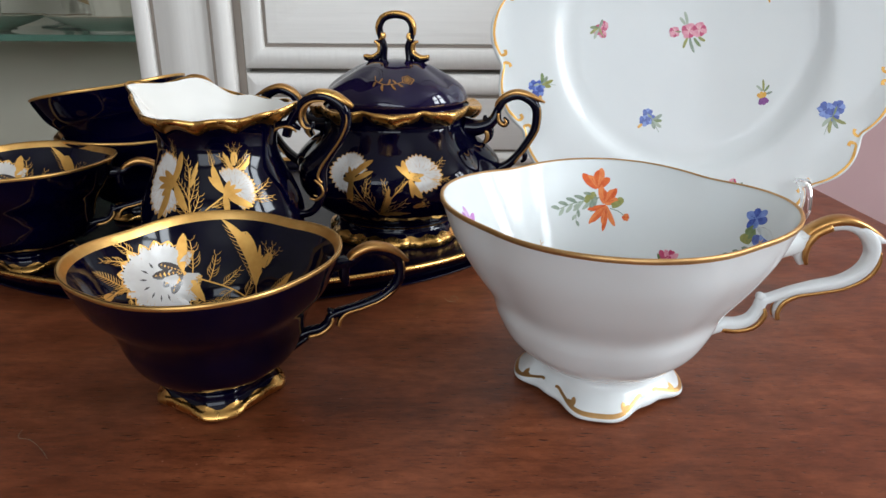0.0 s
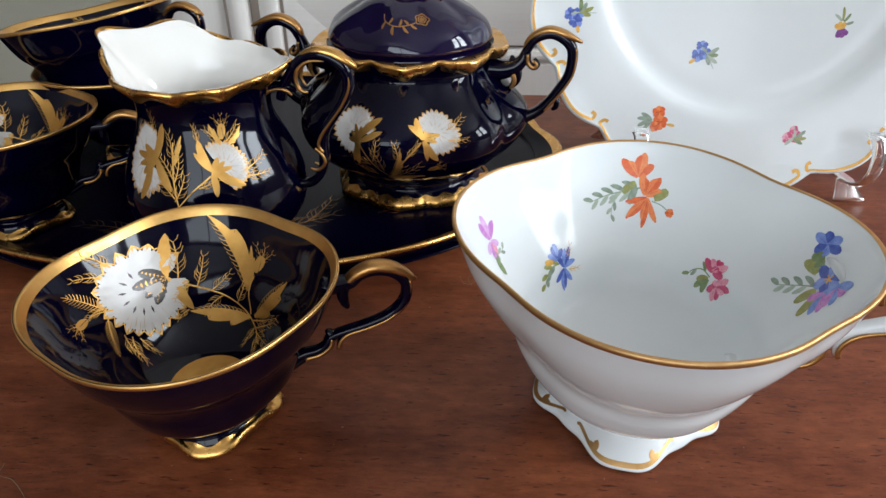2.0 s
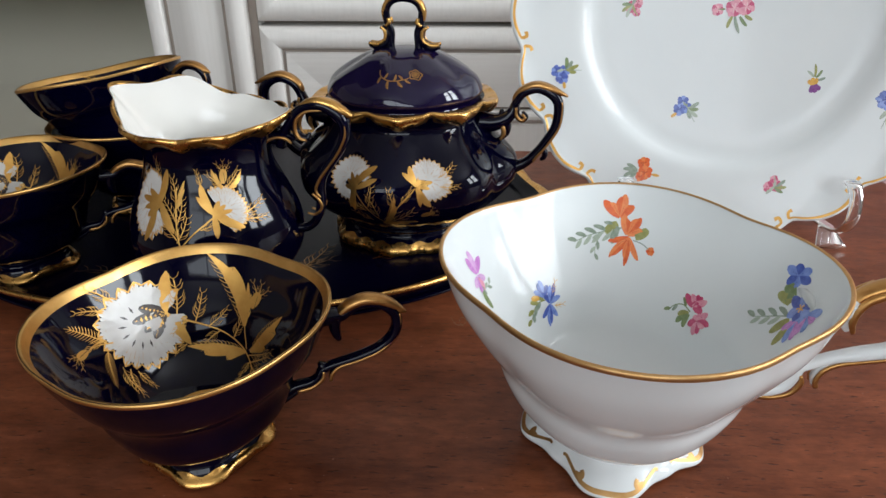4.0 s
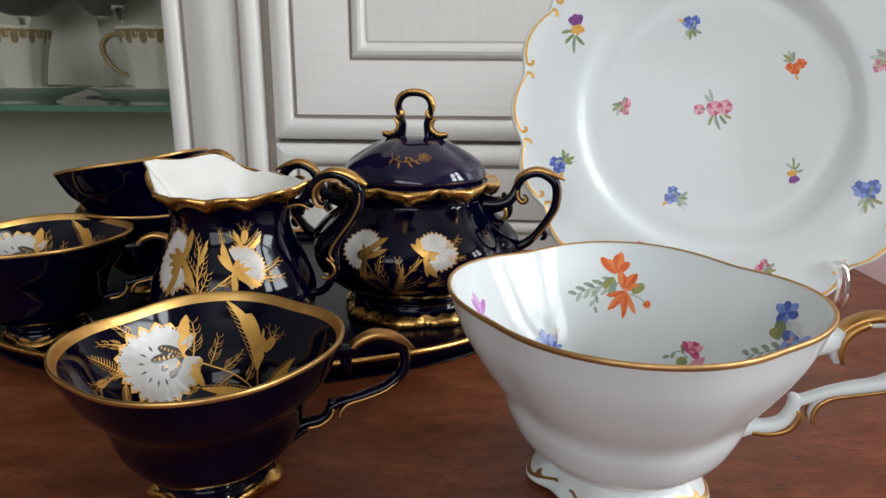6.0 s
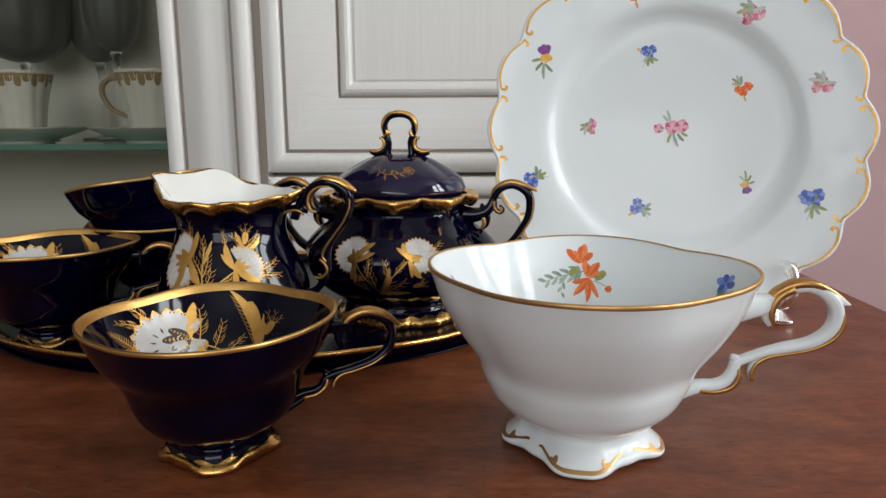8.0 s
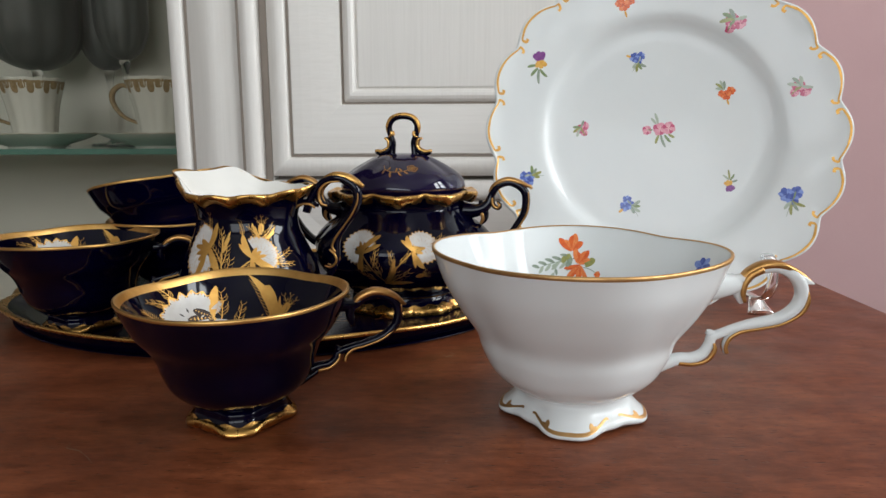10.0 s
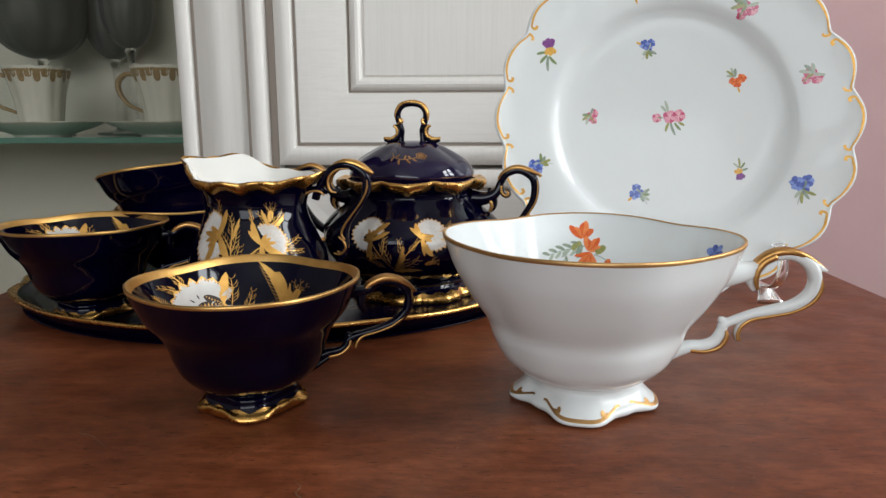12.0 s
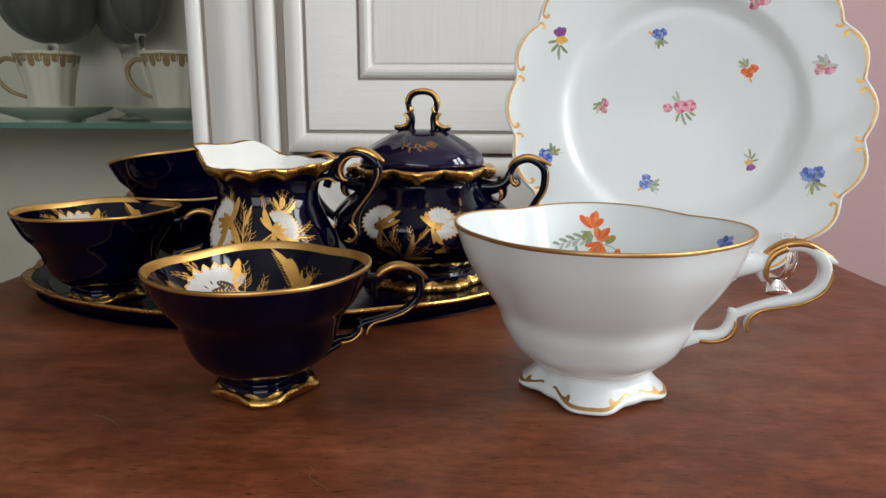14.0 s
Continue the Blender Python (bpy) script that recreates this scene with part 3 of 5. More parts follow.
def panel_door(z0, z1, x0=-0.1838, x1=0.285):
    d = cab_part("door", ring_panel("door", x0, x1, z0, z1, CAB_Y, [(0, 0.026), (0, 0.006)] + [(0.0195 * (1 - math.cos(math.pi * i / 16)) / 2, 0.006 * (1 - i / 16) - 0.006 * math.sin(math.pi * i / 16) + 0.002 * i / 16) for i in range(1, 17)] + [(0.0205, 0.005)], CAB_V, False), cab)
    inner = [(0.0205, 0.005), (0.0225, 0.005), (0.024, 0.0015)]
    inner += [(0.024 + 0.050 * i / 5, 0.0015 + 0.006 * (i / 5) ** 1.6) for i in range(1, 6)]
    inner += [(0.0755, 0.0125)]
    cab_part("frame_slope", ring_panel("frame_slope", x0, x1, z0, z1, CAB_Y, inner, CAB_H, False), d)
    cab_part("groove_line", ring_panel("groove_line", x0, x1, z0, z1, CAB_Y - 0.0004, [(0.0202, 0.004), (0.0228, 0.004)], GROOVE, False), d)
    cab_part("groove_line", ring_panel("groove_line", x0, x1, z0, z1, CAB_Y - 0.0004, [(0.0745, 0.0105), (0.0770, 0.0128)], GROOVE, False), d)
    pnl = [(0.0755, 0.0125), (0.0772, 0.0125)] + [(0.0772 + 0.0125 * (1 - math.cos(math.pi * i / 6)) / 2, 0.0125 - 0.0055 * math.sin(math.pi * i / 6) - 0.001 * i / 6) for i in range(1, 7)]
    pnl += [(0.0912, 0.0125), (0.0930, 0.0105)]
    cab_part("panel", ring_panel("panel", x0, x1, z0, z1, CAB_Y, pnl, CAB_V, True), d)
    return d


panel_door(0.0568, 1.20)
panel_door(-0.70, 0.0525)

# glazed side: back, floor, side, pane
cab_part("back_board", box_mesh("back_board", (-1.20, 0.96, FLOOR_Z), (-0.268, 0.98, 1.25), CABIN), cab)
cab_part("side_board", box_mesh("side_board", (-0.2835, CAB_Y + 0.03, FLOOR_Z), (-0.268, 0.958, 1.25), CABIN), cab)
cab_part("side_board", box_mesh("side_board", (-1.20, CAB_Y + 0.01, FLOOR_Z), (-1.185, 0.958, 1.25), CABIN), cab)
cab_part("glass_shelf", box_mesh("glass_shelf", (-1.183, CAB_Y + 0.035, 0.0790), (-0.2845, 0.955, 0.0855), SHELFGLASS, 0.0008), cab, "clear glass shelf with green edge")
cab_part("glass_shelf", box_mesh("glass_shelf", (-1.183, CAB_Y + 0.035, 0.3890), (-0.2845, 0.955, 0.3955), SHELFGLASS, 0.0008), cab, "clear glass shelf with green edge")
pane = cab_part("glass_pane", box_mesh("glass_pane", (-1.18, CAB_Y + 0.012, FLOOR_Z + 0.1), (-0.2846, CAB_Y + 0.015, 1.22), PANE), cab, "clear glass pane")
pane.visible_shadow = False

SHELF_Z = 0.0855


def shelf_cup(x, y, az):
    base = thing("saucer", pose(x, y, SHELF_Z, 0, 0, az), "white porcelain saucer with worn gold edge on the glass shelf", "saucer", "cups in the cabinet")
    sh = Shell([(0.0, 0.001, 0, 0), (0.028, 0.0, 0, 0), (0.032, 0.002, 0, 0), (0.055, 0.010, 0.01, 0), (0.068, 0.016, 0.02, 0.0003), (0.067, 0.0172, 0.02, 0.0003), (0.05, 0.0105, 0.01, 0), (0.03, 0.006, 0, 0), (0.0, 0.006, 0, 0)], 12, 0.1)
    part("body", sh.body("body", SHELF_CHINA, 72), base)
    part("gilt_rim", sh.grid("gilt_rim", OLDGOLD, np.linspace(sh.s_top() - 0.002, sh.s_top() + 0.003, 5), 72, 0.0002), base, "worn gold edge")
    cup = thing("coffee_cup", pose(x, y, SHELF_Z + 0.0064, 0, 0, az), "tall white porcelain cup with gold lace border on a saucer", "cup", "cups in the cabinet")
    c = Shell([(0.0, 0.001, 0, 0), (0.020, 0.0, 0, 0), (0.0235, 0.004, 0.02, 0), (0.025, 0.02, 0.03, 0), (0.029, 0.045, 0.03, 0), (0.036, 0.072, 0.03, 0.0006), (0.0345, 0.072, 0.03, 0.0006), (0.027, 0.045, 0.03, 0), (0.023, 0.02, 0, 0), (0.0, 0.006, 0, 0)], 12, 0.1)
    part("body", c.body("body", SHELF_CHINA, 72), cup)
    a = Art(on_shell(c, 0, c.s_at_z(0.066, False), False), 0.001)
    for j in range(24):
        x0 = 209 * j / 24
        a.petal(x0, 5, -90, 9 + 5 * (j % 2), 8, OLDGOLD, 0, 0.4)
        a.stroke([(x0 - 4.5, 4.5), (x0 + 4.5, 4.5)], [3.4, 3.4], OLDGOLD)
    part("lace_border", a.mesh("lace_border"), cup, "worn gold lace border")
    hp = [(0.033, 0, 0.064), (0.045, 0, 0.067), (0.056, 0, 0.058), (0.055, 0, 0.044), (0.044, 0, 0.030), (0.026, 0, 0.022)]
    part("handle", tube("handle", hp, [0.0022, 0.0028, 0.003, 0.0027, 0.0024, 0.002], OLDGOLD, 1.2), cup, "gold edged handle")


shelf_cup(-0.503, 0.785, 200)
shelf_cup(-0.348, 0.785, 180)


def goblet(x, y, wide, low):
    g = thing("goblet", pose(x, y, SHELF_Z), "dark cut-glass goblet with fluted bowl on the glass shelf", "goblet", "goblets in the cabinet")
    r, z = wide, low
    b = Shell([(0.0, z, 0, 0), (0.26 * r, z + 0.001, 0.05, 0), (0.58 * r, z + 0.009, 0.06, 0.001), (0.82 * r, z + 0.024, 0.05, 0.001), (0.96 * r, z + 0.048, 0.03, 0), (r, z + 0.115, 0.0, 0), (0.96 * r, z + 0.115, 0, 0), (0.90 * r, z + 0.050, 0, 0), (0.0, z + 0.008, 0, 0)], 12, 0.1)
    part("bowl", b.body("bowl", HAZED_GLASS, 96), g, "dark fluted bowl")
    st = Shell([(0.0, 0.0, 0, 0), (0.028, 0.0, 0, 0), (0.028, 0.0025, 0, 0), (0.008, 0.006, 0, 0), (0.0042, 0.02, 0, 0), (0.0042, z - 0.02, 0, 0), (0.007, z - 0.002, 0, 0), (0.0, z + 0.001, 0, 0)], 0)
    part("stem", st.body("stem", ACRYLIC, 24), g, "clear glass stem and foot")


goblet(-0.545, 0.868, 0.060, 0.099)
goblet(-0.478, 0.925, 0.036, 0.103)
goblet(-0.430, 0.875, 0.034, 0.112)


# ---- white tea cup ----
def white_cup(m):
    cup = thing("teacup", m, "white porcelain tea cup with gold rim and painted flowers inside", "cup")
    sh = Shell([(0.0, 0.0116, 0, 0), (0.014, 0.0112, 0.0, 0), (0.0192, 0.0106, 0.0, 0), (0.0246, 0.0126, 0.01, 0), (0.0305, 0.0178, 0.018, 0), (0.0342, 0.0250, 0.026, 0), (0.0363, 0.0315, 0.036, 0),
                (0.0421, 0.0400, 0.044, 0), (0.0479, 0.0500, 0.044, 0.0002), (0.0507, 0.0580, 0.050, 0.0004), (0.0518, 0.0614, 0.053, 0.0006), (0.0514, 0.0622, 0.053, 0.0006), (0.0506, 0.0612, 0.053, 0.0006),
                (0.0490, 0.0575, 0.050, 0.0004), (0.0455, 0.0500, 0.044, 0.0002), (0.0402, 0.0404, 0.038, 0), (0.0346, 0.0322, 0.026, 0), (0.0318, 0.0250, 0.02, 0), (0.0268, 0.0182, 0.01, 0), (0.0170, 0.0142, 0, 0), (0.0, 0.0136, 0, 0)], 4, 0.06, sx=0.970, sy=1.004)
    part("bowl", sh.body("bowl", PORCELAIN, 144), cup)
    top = sh.s_top()
    part("gilt_rim", sh.grid("gilt_rim", GOLD_RIM, np.linspace(top - 0.0015, top + 0.0006, 7), 144, 0.00016), cup, "thin gold rim")
    ft = Shell([(0.0, 0.0116, 0, 0), (0.0188, 0.0116, 0.0, 0), (0.0204, 0.0110, 0.01, 0.0), (0.0200, 0.0092, 0.03, 0), (0.0208, 0.0068, 0.07, -0.0003), (0.0228, 0.0044, 0.095, -0.0008), (0.0243, 0.0030, 0.102, -0.0010), (0.0250, 0.0019, 0.104, -0.0008), (0.0244, 0.0008, 0.104, -0.0006), (0.0226, 0.0006, 0.10, -0.0004), (0.0160, 0.0040, 0.05, 0), (0.0, 0.0060, 0, 0)], 4, -1, fine=12, fine_amp=-0.15, flip=-1)
    foot = part("foot", ft.body("foot", PORCELAIN, 160), cup, "flared lobed foot")
    s_edge = float(np.interp(6.0, np.arange(len(ft.p)) / 5.0, ft.s))
    for q in range(4):
        a = Art(on_shell(ft, 90 * q, s_edge, False), 0.001)
        pts = [(-16.2, 1.7), (-15.0, 2.0), (-12.6, 1.1), (-9.6, 0.5), (-5.6, 0.15), (0, 0.0), (5.6, 0.15), (9.6, 0.5), (12.6, 1.1), (15.0, 2.0), (16.2, 1.7)]
        a.stroke(smooth_rows(pts, 5), [1.0, 1.2, 1.2, 1.3, 1.5, 1.3, 1.2, 1.2, 1.0], GOLD_RIM)
        for sg in (-1, 1):
            a.stroke(smooth_rows([(sg * 9.4, 0.6), (sg * 8.0, 1.2), (sg * 7.6, 2.2), (sg * 8.1, 2.8)], 5), [1.8, 1.7, 1.3], GOLD_RIM)
        part("gilt_scroll", a.mesh("gilt_scroll"), foot, "gold painted scroll")
    H = [(0.0462, 0.0486), (0.0510, 0.0492), (0.0560, 0.0500), (0.0595, 0.0518), (0.0615, 0.0537), (0.0650, 0.0555), (0.0696, 0.0560), (0.0740, 0.0543), (0.0775, 0.0507), (0.0786, 0.0460), (0.0765, 0.0411), (0.0712, 0.0374), (0.0635, 0.0354), (0.0570, 0.0336), (0.0515, 0.0312), (0.0490, 0.0300), (0.0482, 0.0272), (0.0462, 0.0237), (0.0425, 0.0219), (0.0380, 0.0214), (0.0330, 0.0198), (0.0272, 0.0172)]
    R = [0.0050, 0.0042, 0.0032, 0.0020, 0.0018, 0.0019, 0.0020, 0.0021, 0.0022, 0.0021, 0.0020, 0.0019, 0.0018, 0.0015, 0.0015, 0.0017, 0.0017, 0.0018, 0.0019, 0.0021, 0.0024, 0.0028]
    bits = [part("handle", tube("handle", side(H, 0), R, PORCELAIN, 1.25, 16), cup, "white scroll handle")]
    bits.append(part("handle_curl", tube("handle_curl", side([(0.0575, 0.0520), (0.0570, 0.0490), (0.0573, 0.0460), (0.0584, 0.0428)], 0), [0.0028, 0.0026, 0.0019, 0.0008], PORCELAIN, 1.25, 12), cup))
    bits.append(part("handle_tip", tube("handle_tip", side([(0.0755, 0.0533), (0.0795, 0.0514), (0.0826, 0.0502)], 0), [0.0021, 0.0014, 0.0003], PORCELAIN, 1.25, 12), cup))
    bits.append(part("spur", tube("spur", side([(0.0500, 0.0304), (0.0484, 0.0314), (0.0472, 0.0318)], 0), [0.0014, 0.0014, 0.0009], PORCELAIN, 1.25, 10), cup))
    bits.append(part("spur", tube("spur", side([(0.0585, 0.0330), (0.0553, 0.0308), (0.0537, 0.0275), (0.0541, 0.0244)], 0), [0.0011, 0.0011, 0.0010, 0.0008], PORCELAIN, 1.25, 10), cup))
    G = [(0.0582, 0.0440), (0.0575, 0.0470), (0.0579, 0.0505), (0.0598, 0.0538), (0.0645, 0.0565), (0.0695, 0.0569), (0.0744, 0.0552), (0.0788, 0.0528), (0.0822, 0.0505)]
    bits.append(part("gilding", tube("gilding", side(G, 0), [0.0008, 0.0011, 0.0013, 0.0014, 0.0016, 0.0016, 0.0014, 0.0009, 0.0003], GOLD_WARM, 1.75, 14), cup, "gold line over the handle"))
    for lf in (-0.0023, 0.0023):
        bits.append(part("gilding", tube("gilding", side([(0.0586, 0.0438), (0.0578, 0.0468), (0.0583, 0.0503), (0.0604, 0.0535), (0.0640, 0.0556)], 0.0, lf * 1.42), [0.0006, 0.0009, 0.0010, 0.0011, 0.0012], GOLD_WARM, 0.8, 10), cup))
        bits.append(part("gilding", tube("gilding", side([(0.0800, 0.0478), (0.0803, 0.0440), (0.0782, 0.0395), (0.0722, 0.0357), (0.0646, 0.0338), (0.0586, 0.0325), (0.0550, 0.0302), (0.0536, 0.0270), (0.0540, 0.0246)], 0.0, lf * 0.85), [0.0004, 0.0008, 0.0006, 0.0005, 0.0005, 0.0006, 0.0007, 0.0007, 0.0008], GOLD_WARM, 0.7, 10), cup))
        bits.append(part("gilding", tube("gilding", side([(0.0494, 0.0282), (0.0498, 0.0255), (0.0475, 0.0217), (0.0425, 0.0200), (0.0375, 0.0204)], 0.0, lf * 0.9), [0.0004, 0.0008, 0.0007, 0.0007, 0.0009], GOLD_WARM, 0.7, 10), cup))
    for o in bits:
        o.rotation_euler = (0, 0, radians(7))

    def motif(az, z, k=0.001):
        return Art(on_shell(sh, az, sh.s_at_z(z, True), True), k)

    a = motif(90, 0.0498, 0.00134)
    a.sprig([(-1.5, -0.6), (-6, -1.6), (-10, -2.4), (-14.2, -3.6)], 9, 4.0, 1.1, (GREYGREEN, PALEGREEN))
    a.sprig([(-6, -1.6), (-8, -4.4), (-8.6, -7.6)], 4, 2.4, 0.9, (PALEGREEN, GREYGREEN))
    a.petal(-2.6, 0.4, 208, 3.8, 2.2, OLIVE, 10, 0.35)
    a.petal(-2.4, -0.6, 240, 4.2, 1.8, GREYGREEN, 10, 0.3)
    a.cup_flower(-2.2, 2.0, 96, 92, 5, 4.9, 2.2, (ORANGE, ORANGE2), DEEP_ORANGE)
    a.cup_flower(0.0, -2.2, 70, 84, 5, 4.6, 2.0, (ORANGE2, ORANGE), DEEP_ORANGE)
    a.petal(2.0, -2.6, 20, 3.6, 2.2, OLIVE, 20, 0.45)
    a.cup_flower(0.4, -2.8, 246, 92, 6, 6.2, 1.5, (ORANGE, ORANGE2), DEEP_ORANGE)
    a.stroke(smooth_rows([(1.6, -3.4), (4, -4.0), (6.2, -5.2)], 4), [0.25, 0.2], GREYGREEN)
    a.bloom(6.4, -5.4, 1.1, ORANGE2, ORANGE, 6, 0, YELLOW)
    part("flower_motif", a.mesh("flower_motif"), cup, "orange crocus spray painted inside")
    a = motif(51, 0.0345, 0.0013)
    a.sprig([(0.4, -2.4), (-2.2, -1.6), (-4.4, -2.6), (-5.6, -4.4)], 3, 2.4, 0.9, (GREEN, GREYGREEN))
    for an, ln in ((215, 4.4), (248, 3.8), (190, 3.2)):
        a.petal(0.2, -3.0, an, ln, 1.6, GREEN if ln > 3.5 else OLIVE, 15, 0.3)
    a.cup_flower(0.6, -1.0, 78, 150, 5, 3.4, 1.9, (PINK, PINK2), DEEP_ROSE)
    a.cup_flower(0.8, 0.6, 60, 330, 6, 2.0, 1.3, (PINK2, PINK), DEEP_ROSE)
    a.cup_flower(3.0, -3.4, -40, 170, 6, 3.4, 1.9, (PINK, PINK2), DEEP_ROSE)
    a.bloom(3.2, -3.6, 1.8, PINK2, PINK, 6, 20, DEEP_ROSE)
    part("flower_motif", a.mesh("flower_motif"), cup, "pink rosebuds painted inside")
    a = motif(143, 0.0345, 0.00128)
    a.sprig([(2.6, -2.4), (0, -2.6), (-2.0, -4.0), (-3.6, -6.6)], 7, 3.0, 1.3, (OLIVE, GREYGREEN))
    a.cup_flower(2.4, -1.4, 96, 80, 4, 3.8, 1.7, (BLUE, BLUE2), DEEP_BLUE)
    a.cup_flower(4.0, -3.6, 66, 90, 4, 4.6, 1.5, (BLUE2, BLUE), DEEP_BLUE)
    a.cup_flower(4.0, -4.0, 262, 66, 4, 5.0, 1.5, (BLUE, BLUE2), DEEP_BLUE)
    a.twig(5.4, -1.4, 48, 3.2, YELLOW, 2, 0.3)
    a.twig(5.6, -4.6, -16, 3.0, YELLOW, 2, 0.3)
    a.petal(0.8, -1.4, 170, 2.6, 1.5, YELLOW, 0, 0.4)
    part("flower_motif", a.mesh("flower_motif"), cup, "blue cornflower spray painted inside")
    a = motif(14, 0.0492, 0.00132)
    a.sprig([(4.0, -3.0), (1.0, -5.0), (-1.6, -6.8), (-4.4, -8.6)], 7, 3.6, 1.2, (GREYGREEN, PALEGREEN))
    a.stroke(smooth_rows([(-0.6, 2.4), (1.0, 1.0), (3.4, -0.6)], 4), [0.4, 0.4], GREEN)
    for x0, y0, an, ln, wd in ((1.6, -1.2, 170, 4.4, 2.4), (0.4, 1.6, 255, 3.2, 1.8), (6.4, -3.0, 268, 6.2, 2.4), (5.0, -3.4, 240, 5.2, 2.2), (-1.0, 2.4, 250, 2.6, 2.4)):
        a.petal(x0, y0, an, ln, wd, OLIVE if ln > 4 else GREEN, 10, 0.3)
    a.cup_flower(-1.4, 4.2, 90, 300, 6, 3.1, 2.2, (BLUE2, BLUE), DEEP_BLUE)
    a.cup_flower(8.4, 0.2, -30, 170, 5, 3.8, 2.3, (BLUE2, LILAC), DEEP_BLUE)
    a.cup_flower(7.0, -2.4, -70, 80, 3, 4.4, 2.2, (LILAC, BLUE2), VIOLET)
    a.cup_flower(5.0, -0.2, 90, 300, 6, 3.5, 2.4, (BLUE, BLUE2), DEEP_BLUE)
    a.bloom(5.0, -0.2, 1.1, YELLOW, YELLOW, 5)
    part("flower_motif", a.mesh("flower_motif"), cup, "blue forget-me-nots painted inside")
    a = motif(170, 0.0465)
    a.cup_flower(-1.2, 1.2, 84, 70, 3, 6.6, 2.6, (LILAC, PALE_LILAC), VIOLET)
    a.cup_flower(-2.0, 0.4, 268, 110, 4, 4.8, 2.4, (PALE_LILAC, LILAC, PINK2), VIOLET)
    a.sprig([(-2.4, -2.6), (-1.2, -3.8), (0.8, -4.2), (3.0, -3.6)], 4, 2.6, 1.1, (GREYGREEN, PALEGREEN))
    a.petal(-3.0, -4.0, 262, 6.0, 2.4, GREEN, 8, 0.3)
    part("flower_motif", a.mesh("flower_motif"), cup, "lilac blossom painted inside")
    return cup


white_cup(pose(0.0597, 0.2050, 0.0004, 0, 0, -11))


# ---- cobalt cups ----
def cobalt_cup(m):
    cup = thing("cobalt_teacup", m, "cobalt blue porcelain cup with gold rim and gilded flower inside", "cup", "cobalt cups")
    sh = Shell([(0.0, 0.0085, 0, 0), (0.0095, 0.0082, 0.0, 0), (0.0142, 0.0080, 0.0, 0), (0.0196, 0.0108, 0.012, 0), (0.0238, 0.0150, 0.02, 0), (0.0262, 0.0204, 0.024, 0), (0.0275, 0.0251, 0.027, 0), (0.0299, 0.0300, 0.03, 0),
                (0.0342, 0.0354, 0.030, 0.0002), (0.0373, 0.0424, 0.038, 0.0004), (0.0387, 0.0467, 0.040, 0.0005), (0.0384, 0.0476, 0.040, 0.0005), (0.0376, 0.0467, 0.040, 0.0005), (0.0360, 0.0435, 0.038, 0.0004),
                (0.0327, 0.0366, 0.034, 0.0002), (0.0284, 0.0302, 0.03, 0), (0.0256, 0.0250, 0.024, 0), (0.0228, 0.0190, 0.015, 0), (0.0165, 0.0132, 0.0, 0), (0.0075, 0.0108, 0.0, 0), (0.0, 0.0104, 0, 0)], 4, 0.09, sx=1.0, sy=1.03)
    part("bowl", sh.body("bowl", COBALT, 128), cup)
    top = sh.s_top()
    part("gilt_rim", sh.grid("gilt_rim", GOLD_SATIN, np.linspace(top - 0.0015, top + 0.0034, 10), 128, 0.00014), cup, "broad gold rim")
    ft = Shell([(0.0, 0.0088, 0, 0), (0.0128, 0.0088, 0.0, 0), (0.0146, 0.0082, 0.03, 0.0), (0.0154, 0.0072, 0.06, 0), (0.0154, 0.0054, 0.065, 0), (0.0164, 0.0036, 0.072, -0.0002), (0.0177, 0.0030, 0.08, -0.0011), (0.0180, 0.0018, 0.08, -0.0009), (0.0166, 0.0008, 0.075, 0), (0.0120, 0.0030, 0.05, 0), (0.0, 0.0050, 0, 0)], 4, -1, fine=12, fine_amp=-0.14, flip=-1)
    foot = part("foot", ft.body("foot", COBALT, 160), cup, "lobed cobalt foot")
    u = np.arange(len(ft.p)) / 5.0
    part("gilt_edge", ft.grid("gilt_edge", GOLD, np.interp(np.linspace(4.75, 7.7, 12), u, ft.s), 192, 0.00035, wave=12, amp=0.0013), foot, "gold scalloped edge")
    part("gilt_line", ft.grid("gilt_line", GOLD, np.interp([1.86, 2.0, 2.1], u, ft.s), 128, 0.00012), foot, "thin gold line")
    H = [(0.0350, 0.0402), (0.0395, 0.0402), (0.0430, 0.0406), (0.0458, 0.0427), (0.0504, 0.0438), (0.0552, 0.0423), (0.0583, 0.0382), (0.0577, 0.0324), (0.0534, 0.0278), (0.0466, 0.0252), (0.0404, 0.0237), (0.0372, 0.0228), (0.0352, 0.0216), (0.0342, 0.0196), (0.0318, 0.0180), (0.0275, 0.0172), (0.0225, 0.0152)]
    R = [0.0026, 0.0022, 0.0017, 0.0015, 0.0017, 0.0018, 0.0017, 0.0016, 0.0015, 0.0014, 0.0013, 0.0013, 0.0013, 0.0013, 0.0013, 0.0015, 0.0020]
    part("handle", tube("handle", side(H, 0), R, COBALT, 1.3, 14), cup, "cobalt scroll handle edged in gold")
    part("handle_curl", tube("handle_curl", side([(0.0408, 0.0402), (0.0403, 0.0372), (0.0406, 0.0345), (0.0414, 0.0320)], 0), [0.0020, 0.0018, 0.0015, 0.0008], COBALT, 1.3, 10), cup)
    part("handle_tip", tube("handle_tip", side([(0.0560, 0.0422), (0.0590, 0.0402), (0.0614, 0.0390)], 0), [0.0017, 0.0013, 0.0003], GOLD_WARM, 1.3, 10), cup)
    part("spur", tube("spur", side([(0.0366, 0.0226), (0.0355, 0.0236), (0.0347, 0.0245)], 0), [0.0012, 0.0011, 0.0006], COBALT, 1.3, 8), cup)
